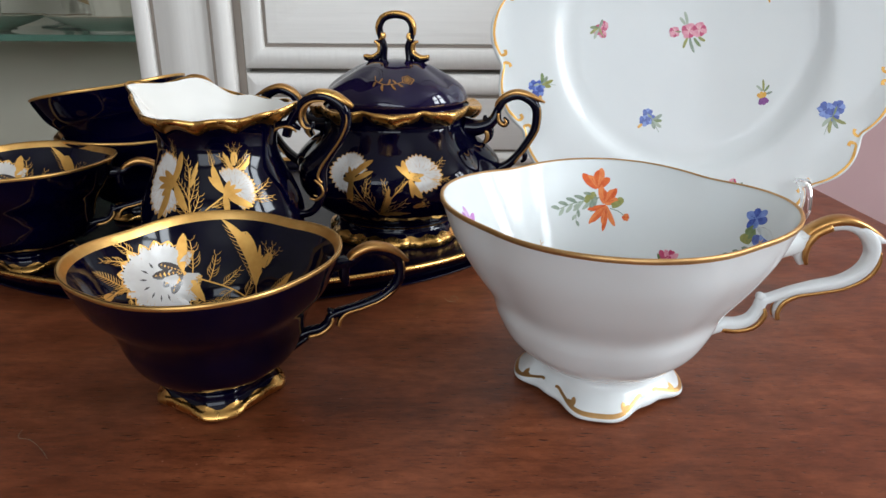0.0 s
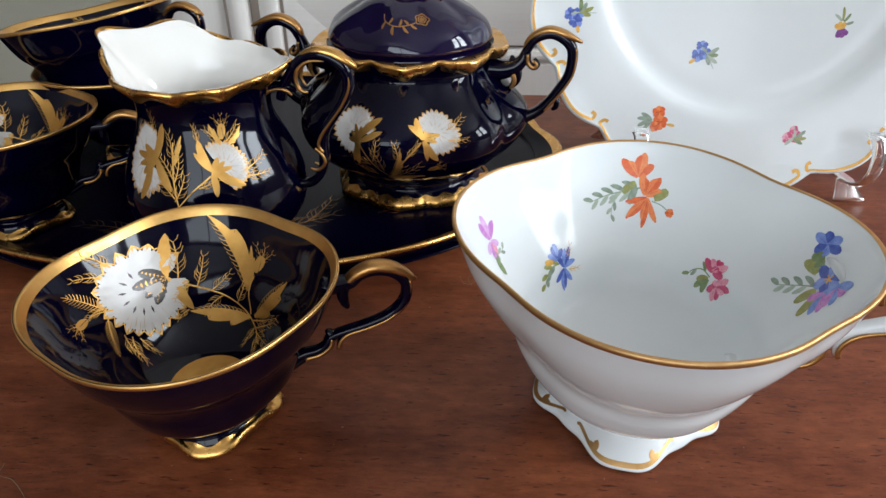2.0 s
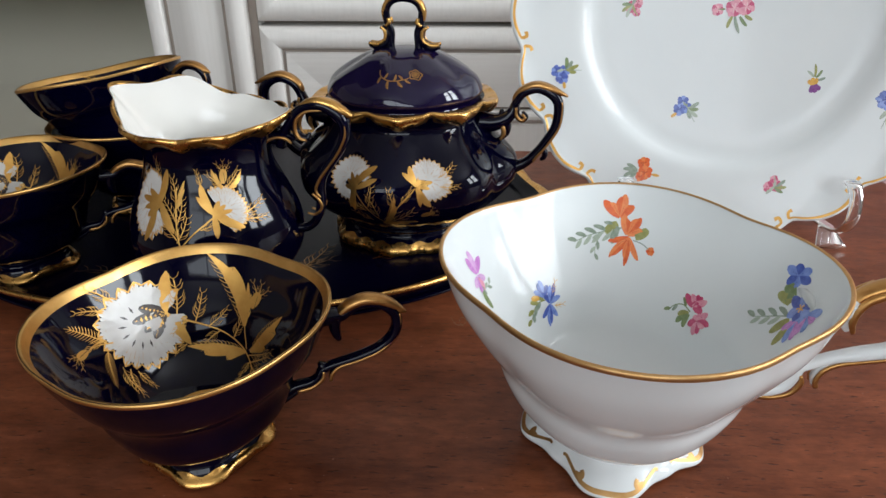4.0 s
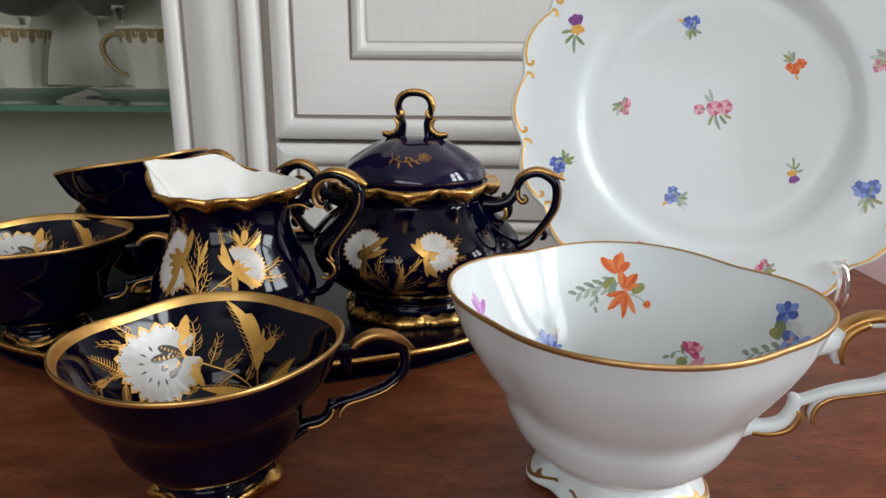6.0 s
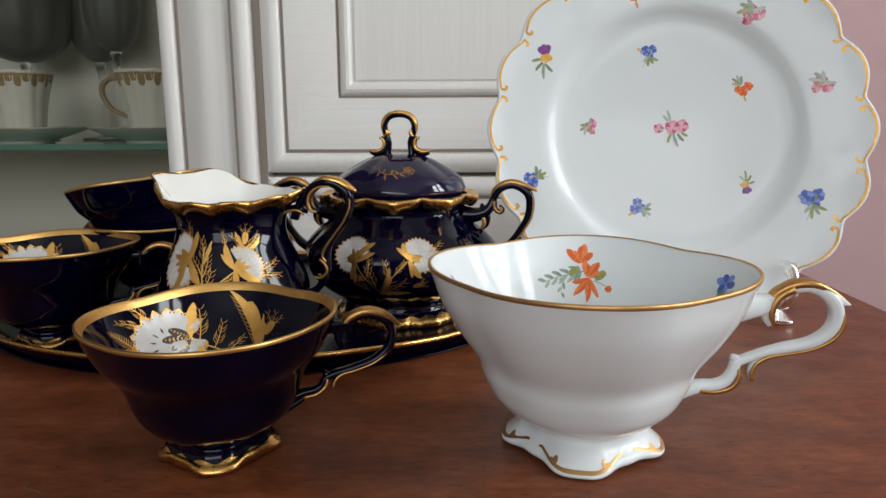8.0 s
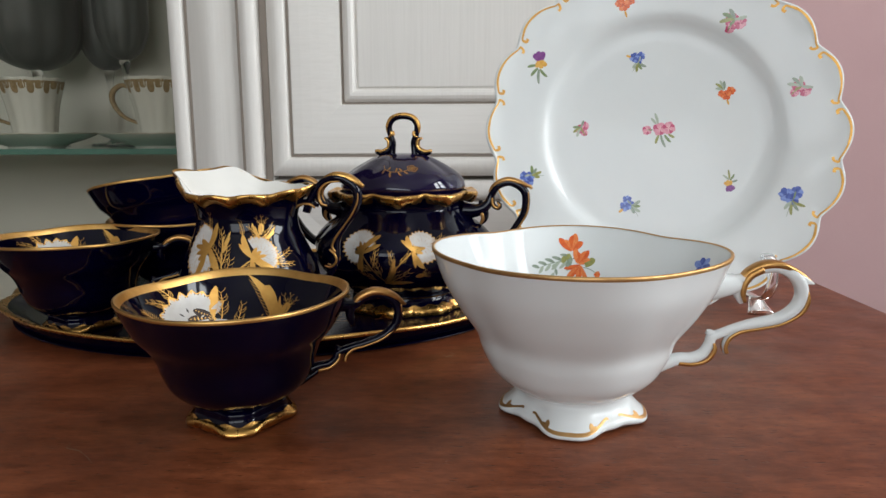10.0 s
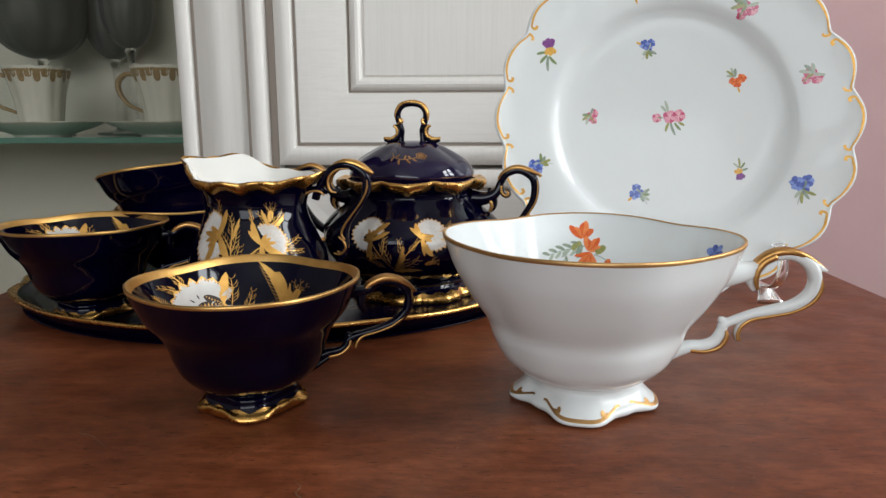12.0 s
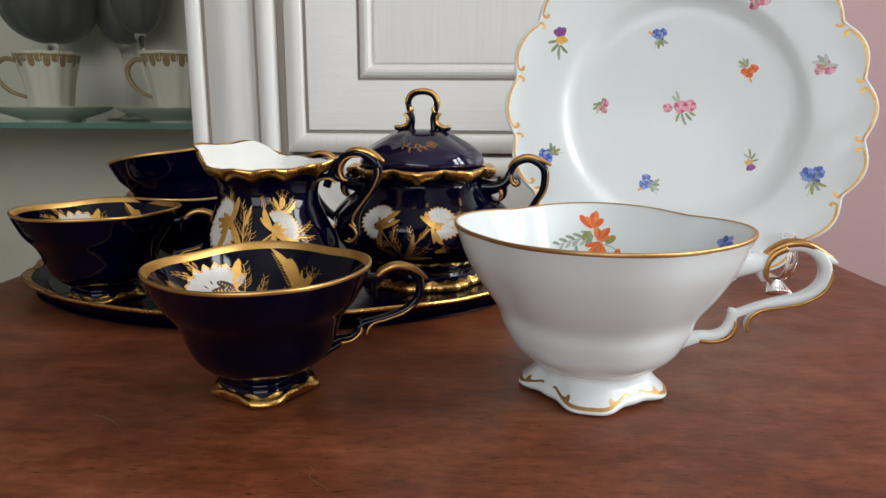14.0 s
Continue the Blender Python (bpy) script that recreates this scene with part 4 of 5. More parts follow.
    part("spur", tube("spur", side([(0.0425, 0.0240), (0.0392, 0.0218), (0.0378, 0.0185)], 0), [0.0009, 0.0009, 0.0006], COBALT, 1.3, 8), cup)
    part("spur", tube("spur", side([(0.0305, 0.0174), (0.0262, 0.0145), (0.0205, 0.0112)], 0), [0.0009, 0.0010, 0.0013], COBALT, 1.3, 8), cup)
    G = [(0.0414, 0.0320), (0.0404, 0.0345), (0.0405, 0.0375), (0.0430, 0.0420), (0.0485, 0.0447), (0.0536, 0.0441), (0.0576, 0.0419), (0.0606, 0.0395)]
    part("gilding", tube("gilding", side(G, 0), [0.0006, 0.0008, 0.0010, 0.0013, 0.0015, 0.0015, 0.0013, 0.0006], GOLD_WARM, 1.65, 14), cup, "gold top of the handle")
    for lf in (-0.0019, 0.0019):
        part("gilding", tube("gilding", side([(0.0593, 0.0396), (0.0592, 0.0360), (0.0574, 0.0310), (0.0525, 0.0268), (0.0460, 0.0244), (0.0410, 0.0232), (0.0386, 0.0212), (0.0378, 0.0187)], 0.0, lf * 0.9), [0.0003, 0.0004, 0.0004, 0.0004, 0.0004, 0.0005, 0.0006, 0.0006], GOLD_WARM, 0.7, 8), cup)
        part("gilding", tube("gilding", side([(0.0360, 0.0220), (0.0354, 0.0194), (0.0322, 0.0168), (0.0278, 0.0160)], 0.0, lf * 0.8), [0.0004, 0.0007, 0.0006, 0.0007], GOLD_WARM, 0.7, 8), cup)
    # the gilded spray lies across the far inside wall
    a = Art(on_shell(sh, 92.5, sh.s_at_z(0.0290, True), True), 0.001)
    a.carnation(-17.5, 1.6, 13.6, 6)
    a.stroke(smooth_rows([(-10, 2.0), (-3.3, -2.2), (7, -6.4), (14, -10), (18, -12.5), (23, -16)], 5), [0.6, 0.5, 0.5, 0.4], GOLD_MATT)
    a.leaf_gold(14.6, -4.0, 113, 25.0, 6.6, 5, -1)
    a.leaf_gold(14.8, -3.0, 100, 13.0, 3.2, -6, 0)
    a.leaf_gold(18.6, -11.0, 50, 18.0, 5.8, 4, -1)
    a.leaf_gold(17.0, -11.5, 178, 23.0, 5.6, -3, 1)
    a.stroke(smooth_rows([(17, -11), (15.2, -4), (16.2, 2.6)], 4), [0.45, 0.35], GOLD_MATT)
    a.bud(16.6, 2.4, 72, 3.7)
    for x0, y0, an, ln in ((-7, 1.0, 74, 11), (-2, -2.6, 62, 9), (-4, -1.8, 196, 6), (2, -4.6, 30, 8), (6, -6.2, 205, 8), (11, -8.4, 60, 8), (21, -14.5, 20, 9), (22, -15.5, 340, 9), (23, -16, 300, 7), (21, -14, 240, 7), (19, -12.6, 12, 11), (-6, -9, 190, 5),
                           (-22, 12.5, 112, 8), (-25, 11, 140, 7), (-30, 3.6, 165, 6), (-30, -6, 258, 9), (-28, -8, 240, 9), (-26, -10, 275, 7)):
        a.twig(x0, y0, an, ln, GOLD_MATT, 5, 0.40)
    a.leaf_gold(-29.5, 2.0, 112, 13.0, 2.4, 8, 2)
    a.leaf_gold(-30.5, 1.0, 232, 12.0, 2.2, 8, 2)
    a.stroke(smooth_rows([(-28, 1.5), (-32, 3.4), (-35.5, 4.2)], 4), [0.4, 0.35], GOLD_MATT)
    a.bud(-35.5, 4.2, 172, 2.8)
    part("gilt_medallion", sh.grid("gilt_medallion", GOLD_MATT, np.linspace(float(sh.s[-1]) - 0.0112, float(sh.s[-1]) - 0.0004, 8), 64, 0.00012), cup, "gold disc on the bottom of the cup")
    part("gilded_flower", a.mesh("gilded_flower"), cup, "white and gold painted flower spray")
    return cup


front_cup = cobalt_cup(pose(-0.0622, 0.1963, 0.0004, 0, 0, 14.5))
TRAY_TOP = 0.0046
left_cup = copy_thing(front_cup, pose(-0.1790, 0.2990, TRAY_TOP, 0, 0, 13))
low_cup = copy_thing(front_cup, pose(-0.1600, 0.3745, TRAY_TOP, 0, 0, -22))
lean_x, lean_y = Vector((0.91, 0.41, 0.137)).normalized(), Vector((-0.41, 0.91, -0.12)).normalized()
lean_z = lean_x.cross(lean_y).normalized()
lean_y = lean_z.cross(lean_x)
tilt = pose(-0.1690, 0.3720, 0.0745) @ Matrix((lean_x, lean_y, lean_z)).transposed().to_4x4() @ pose(0, 0, -0.0470, 0, 0, -36)
top_cup = copy_thing(front_cup, tilt)
for o, lb in ((front_cup, "cobalt blue cup with gold rim standing on bare table"), (left_cup, "cobalt blue cup with gold rim standing on the tray"),
              (low_cup, "cobalt blue cup with another cup stacked in it"), (top_cup, "cobalt blue cup stacked tilted in another cup")):
    tagged(o, lb)

# ---- tray ----
tray = thing("serving_tray", pose(-0.0985, 0.372, 0.0004), "oval cobalt porcelain tray with scalloped gold edge", "tray")
tsh = Shell([(0.0, 0.0010, 0, 0), (0.138, 0.0010, 0, 0), (0.1430, 0.0, 0, 0), (0.1465, 0.0012, 0, 0), (0.1500, 0.0044, 0.004, 0), (0.1535, 0.0082, 0.008, 0.0005), (0.1550, 0.0096, 0.011, 0.0007), (0.1538, 0.0106, 0.011, 0.0007), (0.1495, 0.0087, 0.007, 0.0), (0.1430, 0.0058, 0, 0), (0.132, 0.0043, 0, 0), (0.0, 0.0042, 0, 0)], 12, 0.02, sy=0.765)
part("body", tsh.body("body", TRAY_GLAZE, 192), tray)
tt = tsh.s_top()
part("gilt_edge", tsh.grid("gilt_edge", GOLD, np.linspace(tt - 0.0030, tt + 0.0036, 8), 192, 0.0002), tray, "gold scalloped edge")
a = Art(lambda x, y, lift: np.array([x, y, 0.0043 + lift]), 0.001)
for x0, y0, an, ln in ((28, -75, 20, 26), (40, -70, 60, 22), (-30, -80, 160, 24), (-20, -70, 110, 24), (70, -60, 30, 22), (-75, -66, 200, 20)):
    a.twig(x0, y0, an, ln, GOLD_WARM, 5, 0.7)
part("gilded_leaves", a.mesh("gilded_leaves"), tray, "fine gold leaf lines")


# ---- sugar bowl ----
def sugar_bowl(m):
    pot = thing("sugar_bowl", m, "cobalt blue lidded sugar bowl with gold scrolls and white flowers", "sugar bowl")
    sh = Shell([(0.0, 0.012, 0, 0), (0.022, 0.0115, 0, 0), (0.0290, 0.0110, 0.01, 0), (0.0345, 0.0135, 0.015, 0), (0.0430, 0.0200, 0.018, 0), (0.0490, 0.0275, 0.030, 0), (0.0508, 0.0340, 0.042, 0), (0.0500, 0.0410, 0.052, 0),
                (0.0450, 0.0475, 0.052, 0), (0.0390, 0.0530, 0.04, 0), (0.0352, 0.0580, 0.016, 0), (0.0342, 0.0612, 0.01, 0), (0.0362, 0.0650, 0.008, 0.0), (0.0385, 0.0678, 0.008, 0.0), (0.0383, 0.0686, 0.008, 0.0), (0.0370, 0.0680, 0.01, 0), (0.0325, 0.0630, 0, 0), (0.0325, 0.0560, 0, 0), (0.045, 0.036, 0, 0), (0.030, 0.015, 0, 0), (0.0, 0.014, 0, 0)], 8, 0.05)
    part("body", sh.body("body", COBALT, 144), pot)
    col = Shell([(0.0350, 0.0640, 0.0, 0), (0.0376, 0.0646, 0.012, -0.0022), (0.0392, 0.0654, 0.022, -0.0026), (0.0408, 0.0668, 0.030, -0.0018), (0.0416, 0.0684, 0.032, -0.0010), (0.0412, 0.0697, 0.030, -0.0008), (0.0395, 0.0698, 0.025, -0.0006), (0.0362, 0.0690, 0.0, 0)], 9, 0.10, fine=27, fine_amp=0.16)
    part("collar", col.body("collar", GOLD, 270), pot, "scalloped gold collar")
    ft = Shell([(0.0, 0.0118, 0, 0), (0.0290, 0.0116, 0, 0), (0.0305, 0.0098, 0.0, 0), (0.0312, 0.0075, 0.01, 0), (0.0335, 0.0050, 0.03, 0.0003), (0.0352, 0.0028, 0.04, 0.0002), (0.0345, 0.0002, 0.04, 0), (0.031, 0.0002, 0.02, 0), (0.0, 0.004, 0, 0)], 8, 0.05, fine=24, fine_amp=0.2, flip=-1)
    foot = part("foot", ft.body("foot", COBALT, 160), pot)
    u = np.arange(len(ft.p)) / 5.0
    part("gilt_edge", ft.grid("gilt_edge", GOLD, np.interp(np.linspace(3.7, 5.7, 10), u, ft.s), 216, 0.0005, wave=24, amp=0.0016), foot, "gold scrolled foot edge")
    part("gilt_line", ft.grid("gilt_line", GOLD, np.interp([1.5, 1.8, 2.1], u, ft.s), 128, 0.0002), foot)
    lid = Shell([(0.0, 0.066, 0, 0), (0.031, 0.066, 0, 0), (0.0335, 0.0690, 0, 0), (0.0352, 0.0712, 0, 0), (0.0350, 0.0735, 0.008, 0), (0.0326, 0.0780, 0.022, 0), (0.0276, 0.0820, 0.040, 0), (0.0216, 0.0857, 0.050, 0), (0.0163, 0.0886, 0.040, 0), (0.0115, 0.0902, 0.01, 0), (0.0060, 0.0910, 0, 0), (0.0, 0.0912, 0, 0)], 8, 0.07)
    lidp = part("lid", lid.body("lid", COBALT_LID, 128), pot, "domed cobalt lid")
    KN = [(-0.0064, 0.0885), (-0.0058, 0.0930), (-0.0055, 0.0975), (-0.0070, 0.1018), (-0.0076, 0.1072), (-0.0050, 0.1112), (0.0004, 0.1126), (0.0058, 0.1112), (0.0084, 0.1072), (0.0078, 0.1018), (0.0063, 0.0975), (0.0066, 0.0930), (0.0072, 0.0885)]
    part("knob", tube("knob", side(KN, 0), [0.0019, 0.0016, 0.0015, 0.0016, 0.0016, 0.0017, 0.0018, 0.0017, 0.0016, 0.0016, 0.0015, 0.0016, 0.0019], COBALT, 1.25, 12), lidp, "looped knob")
    part("gilding", tube("gilding", side([(-0.0084, 0.1030), (-0.0084, 0.1076), (-0.0056, 0.1120), (0.0004, 0.1135), (0.0064, 0.1120), (0.0092, 0.1076), (0.0092, 0.1030)], 0), [0.0008, 0.0011, 0.0012, 0.0013, 0.0012, 0.0011, 0.0008], GOLD, 1.9, 12), lidp, "gold top of the knob")
    for sg, x0 in ((-1, 0.0004), (1, 0.0004)):
        part("knob_foot", tube("knob_foot", side([(x0 + sg * 0.0100, 0.1000), (x0 + sg * 0.0078, 0.0980), (x0 + sg * 0.0080, 0.0940), (x0 + sg * 0.0118, 0.0912), (x0 + sg * 0.0160, 0.0918)], 0), [0.0009, 0.0014, 0.0017, 0.0019, 0.0012], COBALT, 1.25, 12), lidp)
        for lf in (-0.0019, 0.0019):
            part("gilding", tube("gilding", side([(x0 + sg * 0.0066, 0.1040), (x0 + sg * 0.0064, 0.1018), (x0 + sg * 0.0080, 0.1004)], 0, lf), [0.0008, 0.0010, 0.0006], GOLD, 0.8, 8), lidp)
            part("gilding", tube("gilding", side([(x0 + sg * 0.0104, 0.1000), (x0 + sg * 0.0086, 0.0984), (x0 + sg * 0.0086, 0.0946), (x0 + sg * 0.0122, 0.0922), (x0 + sg * 0.0160, 0.0926)], 0, lf), [0.0007, 0.0008, 0.0008, 0.0010, 0.0008], GOLD, 0.8, 8), lidp)
    H = [(0.0345, 0.0575), (0.0405, 0.0575), (0.0455, 0.0590), (0.0490, 0.0622), (0.0508, 0.0668), (0.0540, 0.0720), (0.0601, 0.0744), (0.0660, 0.0724), (0.0697, 0.0674), (0.0692, 0.0573), (0.0648, 0.0490), (0.0611, 0.0436), (0.0565, 0.0386), (0.0500, 0.0350)]
    R = [0.0052, 0.0042, 0.0034, 0.0026, 0.0020, 0.0021, 0.0022, 0.0023, 0.0023, 0.0022, 0.0020, 0.0020, 0.0023, 0.0028]
    for sg in (1, -1):
        h = part("handle", tube("handle", [(sg * u0, 0, z0) for u0, z0 in H], R, COBALT, 1.3, 14), pot, "cobalt scroll handle edged in gold")
        part("gilding", tube("gilding", [(sg * u0, 0, z0) for u0, z0 in [(0.0506, 0.0650), (0.0505, 0.0698), (0.0540, 0.0738), (0.0600, 0.0759), (0.0665, 0.0742), (0.0735, 0.0712)]], [0.0008, 0.0012, 0.0016, 0.0018, 0.0017, 0.0005], GOLD_WARM, 1.6, 14), h, "gold top of the handle")
        part("curl", tube("curl", [(sg * u0, 0, z0) for u0, z0 in [(0.0512, 0.0665), (0.0515, 0.0615), (0.0540, 0.0592), (0.0556, 0.0608), (0.0540, 0.0632)]], [0.0014, 0.0014, 0.0013, 0.0012, 0.0006], COBALT, 1.3, 10), h)
        part("spur", tube("spur", [(sg * u0, 0, z0) for u0, z0 in [(0.0462, 0.0594), (0.0448, 0.0618), (0.0446, 0.0640)]], [0.0020, 0.0015, 0.0007], COBALT, 1.3, 10), h)
        part("spur", tube("spur", [(sg * u0, 0, z0) for u0, z0 in [(0.0458, 0.0592), (0.0470, 0.0560), (0.0466, 0.0525), (0.0448, 0.0498)]], [0.0026, 0.0023, 0.0019, 0.0010], COBALT, 1.3, 10), h)
        part("spur", tube("spur", [(sg * u0, 0, z0) for u0, z0 in [(0.0632, 0.0462), (0.0650, 0.0440), (0.0648, 0.0416), (0.0632, 0.0402)]], [0.0014, 0.0014, 0.0012, 0.0007], COBALT, 1.3, 10), h)
        for lf in (-0.0025, 0.0025):
            part("gilding", tube("gilding", [(sg * u0, lf, z0) for u0, z0 in [(0.0512, 0.0655), (0.0516, 0.0616), (0.0540, 0.0596), (0.0553, 0.0610), (0.0541, 0.0628)]], [0.0007, 0.0008, 0.0008, 0.0007, 0.0004], GOLD_WARM, 0.8, 8), h)
            part("gilding", tube("gilding", [(sg * u0, lf * 1.3, z0) for u0, z0 in [(0.0395, 0.0592), (0.0432, 0.0582), (0.0456, 0.0560), (0.0462, 0.0528), (0.0448, 0.0500)]], [0.0006, 0.0010, 0.0011, 0.0010, 0.0006], GOLD_WARM, 0.7, 8), h)
            part("gilding", tube("gilding", [(sg * u0, lf * 0.9, z0) for u0, z0 in [(0.0712, 0.0690), (0.0714, 0.0640), (0.0706, 0.0570), (0.0662, 0.0486), (0.0622, 0.0432), (0.0600, 0.0400)]], [0.0004, 0.0005, 0.0006, 0.0006, 0.0006, 0.0006], GOLD_WARM, 0.8, 8), h)
    a = Art(on_shell(sh, -90 + 8.6 + 2, float(np.interp(34.5, np.arange(len(sh.p)), sh.s)), False), 0.001)
    a.carnation(-23.0, 3.5, 11.0, -40, 270)
    a.carnation(12.5, 3.0, 10.0, 205, 270)
    a.petal(-19, 1, 62, 13, 3.4, GOLD_MATT, -14, 0.2)
    a.petal(-19, 0, 255, 11, 3.2, GOLD_MATT, 12, 0.2)
    a.petal(7.0, 0.5, 118, 10, 3.0, GOLD_MATT, -12, 0.2)
    a.petal(7.0, 0.0, 292, 11, 3.2, GOLD_MATT, 12, 0.2)
    a.stroke(smooth_rows([(-19, -1), (-12, -11), (-7, -18)], 5), [0.6, 0.5, 0.4], GOLD_MATT)
    a.stroke(smooth_rows([(6, -0.5), (-2, -9), (-7, -18)], 5), [0.6, 0.5, 0.4], GOLD_MATT)
    for x0, y0, an, ln in ((-13, -8, 70, 9), (-9, -13, 100, 10), (-3, -8, 90, 8), (-14, -10, 150, 8), (0, -6, 40, 7), (17, 4, 25, 9), (17, 0, -10, 7), (-8, -18, 40, 10), (-6, -17, 20, 12), (-12, -16, 140, 9)):
        a.twig(x0, y0, an, ln, GOLD_MATT, 4, 0.42)
    a.leaf_gold(-7, -17, 60, 15, 3.4, 12)
    a.leaf_gold(-8, -18, 10, 16, 3.2, -12)
    a.bud(9, -14, 15, 3.0)
    part("gilded_flower", a.mesh("gilded_flower"), pot, "white and gold painted flowers")
    a = Art(on_shell(lid, -90 + 8.6 + 1, lid.s_at_z(0.0815, False), False), 0.0015)
    a.stroke(smooth_rows([(-7, 4.2), (-5.6, 1.8), (-2.4, 0.2), (1.4, 0.6), (3.4, 1.4)], 5), [0.30, 0.42, 0.34], GOLD_WARM)
    for x0, y0, an, ln in ((-5.4, 1.6, 250, 2.6), (-4.4, 1.0, 60, 2.4), (-3.0, 0.4, 262, 3.2), (-1.4, 0.2, 70, 2.6), (-0.4, 0.2, 285, 2.8), (1.0, 0.4, 110, 2.4), (1.6, 0.6, 300, 2.2)):
        a.petal(x0, y0, an, ln, 0.75, GOLD_WARM, 14, 0.2)
    for k0, rr in ((0, 1.9), (1, 1.1)):
        a.stroke([(5.0 + rr * (1 + 0.14 * math.cos(5 * q)) * math.cos(q), 2.2 + rr * (1 + 0.14 * math.cos(5 * q)) * math.sin(q)) for q in np.linspace(0, 2 * math.pi, 25)], [0.42], GOLD_WARM)
    a.bloom(5.0, 2.2, 0.8, GOLD_WARM, GOLD_WARM, 5)
    part("gilded_twig", a.mesh("gilded_twig"), lidp, "small gold painted twig")
    return pot


sugar_bowl(pose(-0.0155, 0.3500, TRAY_TOP, 0, 0, -8.6) @ Matrix.Diagonal((1, 1, 0.955, 1)))


# ---- creamer ----
def spout_warp(q, th):
    """The lip runs out to a spout on the -x side and lifts towards the handle."""
    z = q[..., 2]
    g = np.clip((z - 0.052) / 0.022, 0, 1.25) ** 1.6
    d = np.abs(np.angle(np.exp(1j * (th - math.pi + 0.26))))
    e = np.abs(np.angle(np.exp(1j * th)))
    back = np.clip(np.sin(th), 0, 1)
    w, w2, h = np.exp(-(d / 0.28) ** 2), np.exp(-(d / 0.74) ** 3), np.exp(-(e / 0.55) ** 2)
    hump = np.exp(-((np.mod(th, 2 * math.pi) - 2.10) / 0.42) ** 2)
    out = q.copy()
    run = g * (0.0092 * w + 0.0046 * w2)
    out[..., 0] += run * math.cos(math.pi - 0.20) + g * 0.0055 * h
    out[..., 1] += run * math.sin(math.pi - 0.20)
    out[..., 2] += g * (0.0006 * w + 0.0072 * w2 + 0.0034 * h + 0.0020 * back + 0.0050 * hump + 0.0007 * np.cos(9 * th) * back)
    return out


def creamer(m):
    jug = thing("creamer", m, "cobalt blue cream jug with white inside and gold lip", "creamer")
    rows = [(0.0, 0.010, 0, 0), (0.018, 0.0095, 0, 0), (0.0230, 0.0090, 0, 0), (0.0290, 0.0130, 0.01, 0), (0.0325, 0.0190, 0.012, 0), (0.0340, 0.0265, 0.012, 0), (0.0333, 0.0340, 0.012, 0), (0.0305, 0.0420, 0.012, 0), (0.0270, 0.0500, 0.012, 0),
            (0.0243, 0.0565, 0.01, 0), (0.0232, 0.0620, 0.01, 0), (0.0242, 0.0675, 0.015, 0.0002), (0.0270, 0.0722, 0.02, 0.0004), (0.0272, 0.0730, 0.02, 0.0004)]
    sh = Shell(rows, 6, 0.1, warp=spout_warp)
    part("body", sh.body("body", COBALT, 144), jug)
    inn = Shell([(0.0277, 0.0743, 0.024, 0.0005), (0.0272, 0.0743, 0.022, 0.0004), (0.0262, 0.0728, 0.02, 0.0004), (0.0248, 0.0705, 0.018, 0.0003), (0.0226, 0.0665, 0.012, 0), (0.0215, 0.0610, 0, 0), (0.0225, 0.0560, 0, 0), (0.0255, 0.0490, 0, 0), (0.0305, 0.0330, 0, 0), (0.0305, 0.0210, 0, 0), (0.020, 0.0125, 0, 0), (0.0, 0.0118, 0, 0)], 6, 0.1, warp=spout_warp)
    part("inside", inn.body("inside", CREAM, 144), jug, "creamy white glazed inside")
    lip = Shell([(0.0256, 0.0694, 0.02, 0.0014), (0.0274, 0.0706, 0.03, 0.0016), (0.0288, 0.0722, 0.035, 0.0014), (0.0291, 0.0738, 0.03, 0.0009), (0.0284, 0.0746, 0.025, 0.0006), (0.0276, 0.0744, 0.022, 0.0004)], 11, 0.06, warp=spout_warp)
    part("gilt_lip", lip.body("gilt_lip", GOLD, 216), jug, "scalloped gold lip")
    ft = Shell([(0.0, 0.0096, 0, 0), (0.0232, 0.0094, 0, 0), (0.0236, 0.0070, 0.0, 0), (0.0252, 0.0045, 0.02, 0.0002), (0.0268, 0.0022, 0.03, 0.0001), (0.0262, 0.0002, 0.03, 0), (0.0235, 0.0002, 0.02, 0), (0.0, 0.004, 0, 0)], 8, 0.05, fine=24, fine_amp=0.2, flip=-1)
    foot = part("foot", ft.body("foot", COBALT, 120), jug)
    u = np.arange(len(ft.p)) / 5.0
    part("gilt_edge", ft.grid("gilt_edge", GOLD, np.interp(np.linspace(2.6, 4.8, 9), u, ft.s), 192, 0.0004, wave=24, amp=0.0012), foot, "gold foot edge")
    H = [(0.0300, 0.0640), (0.0318, 0.0690), (0.0345, 0.0735), (0.0385, 0.0785), (0.0440, 0.0812), (0.0495, 0.0805), (0.0545, 0.0765), (0.0555, 0.0705), (0.0530, 0.0640), (0.0490, 0.0580), (0.0455, 0.0525), (0.0442, 0.0475), (0.0440, 0.0410), (0.0425, 0.0350), (0.0385, 0.0300), (0.0325, 0.0290)]
    R = [0.0018, 0.0019, 0.0019, 0.0020, 0.0022, 0.0023, 0.0023, 0.0021, 0.0019, 0.0018, 0.0018, 0.0018, 0.0018, 0.0017, 0.0017, 0.0020]
    part("handle", tube("handle", side(H, 0), R, COBALT, 1.35, 12), jug, "cobalt scroll handle edged in gold")
    part("gilding", tube("gilding", [(a0, 0, b0) for a0, b0 in [(0.0360, 0.0762), (0.0395, 0.0800), (0.0445, 0.0824), (0.0500, 0.0818), (0.0545, 0.0795), (0.0585, 0.0770)]], [0.0010, 0.0015, 0.0019, 0.0020, 0.0018, 0.0008], GOLD, 1.4, 12), jug, "gold top of the handle")
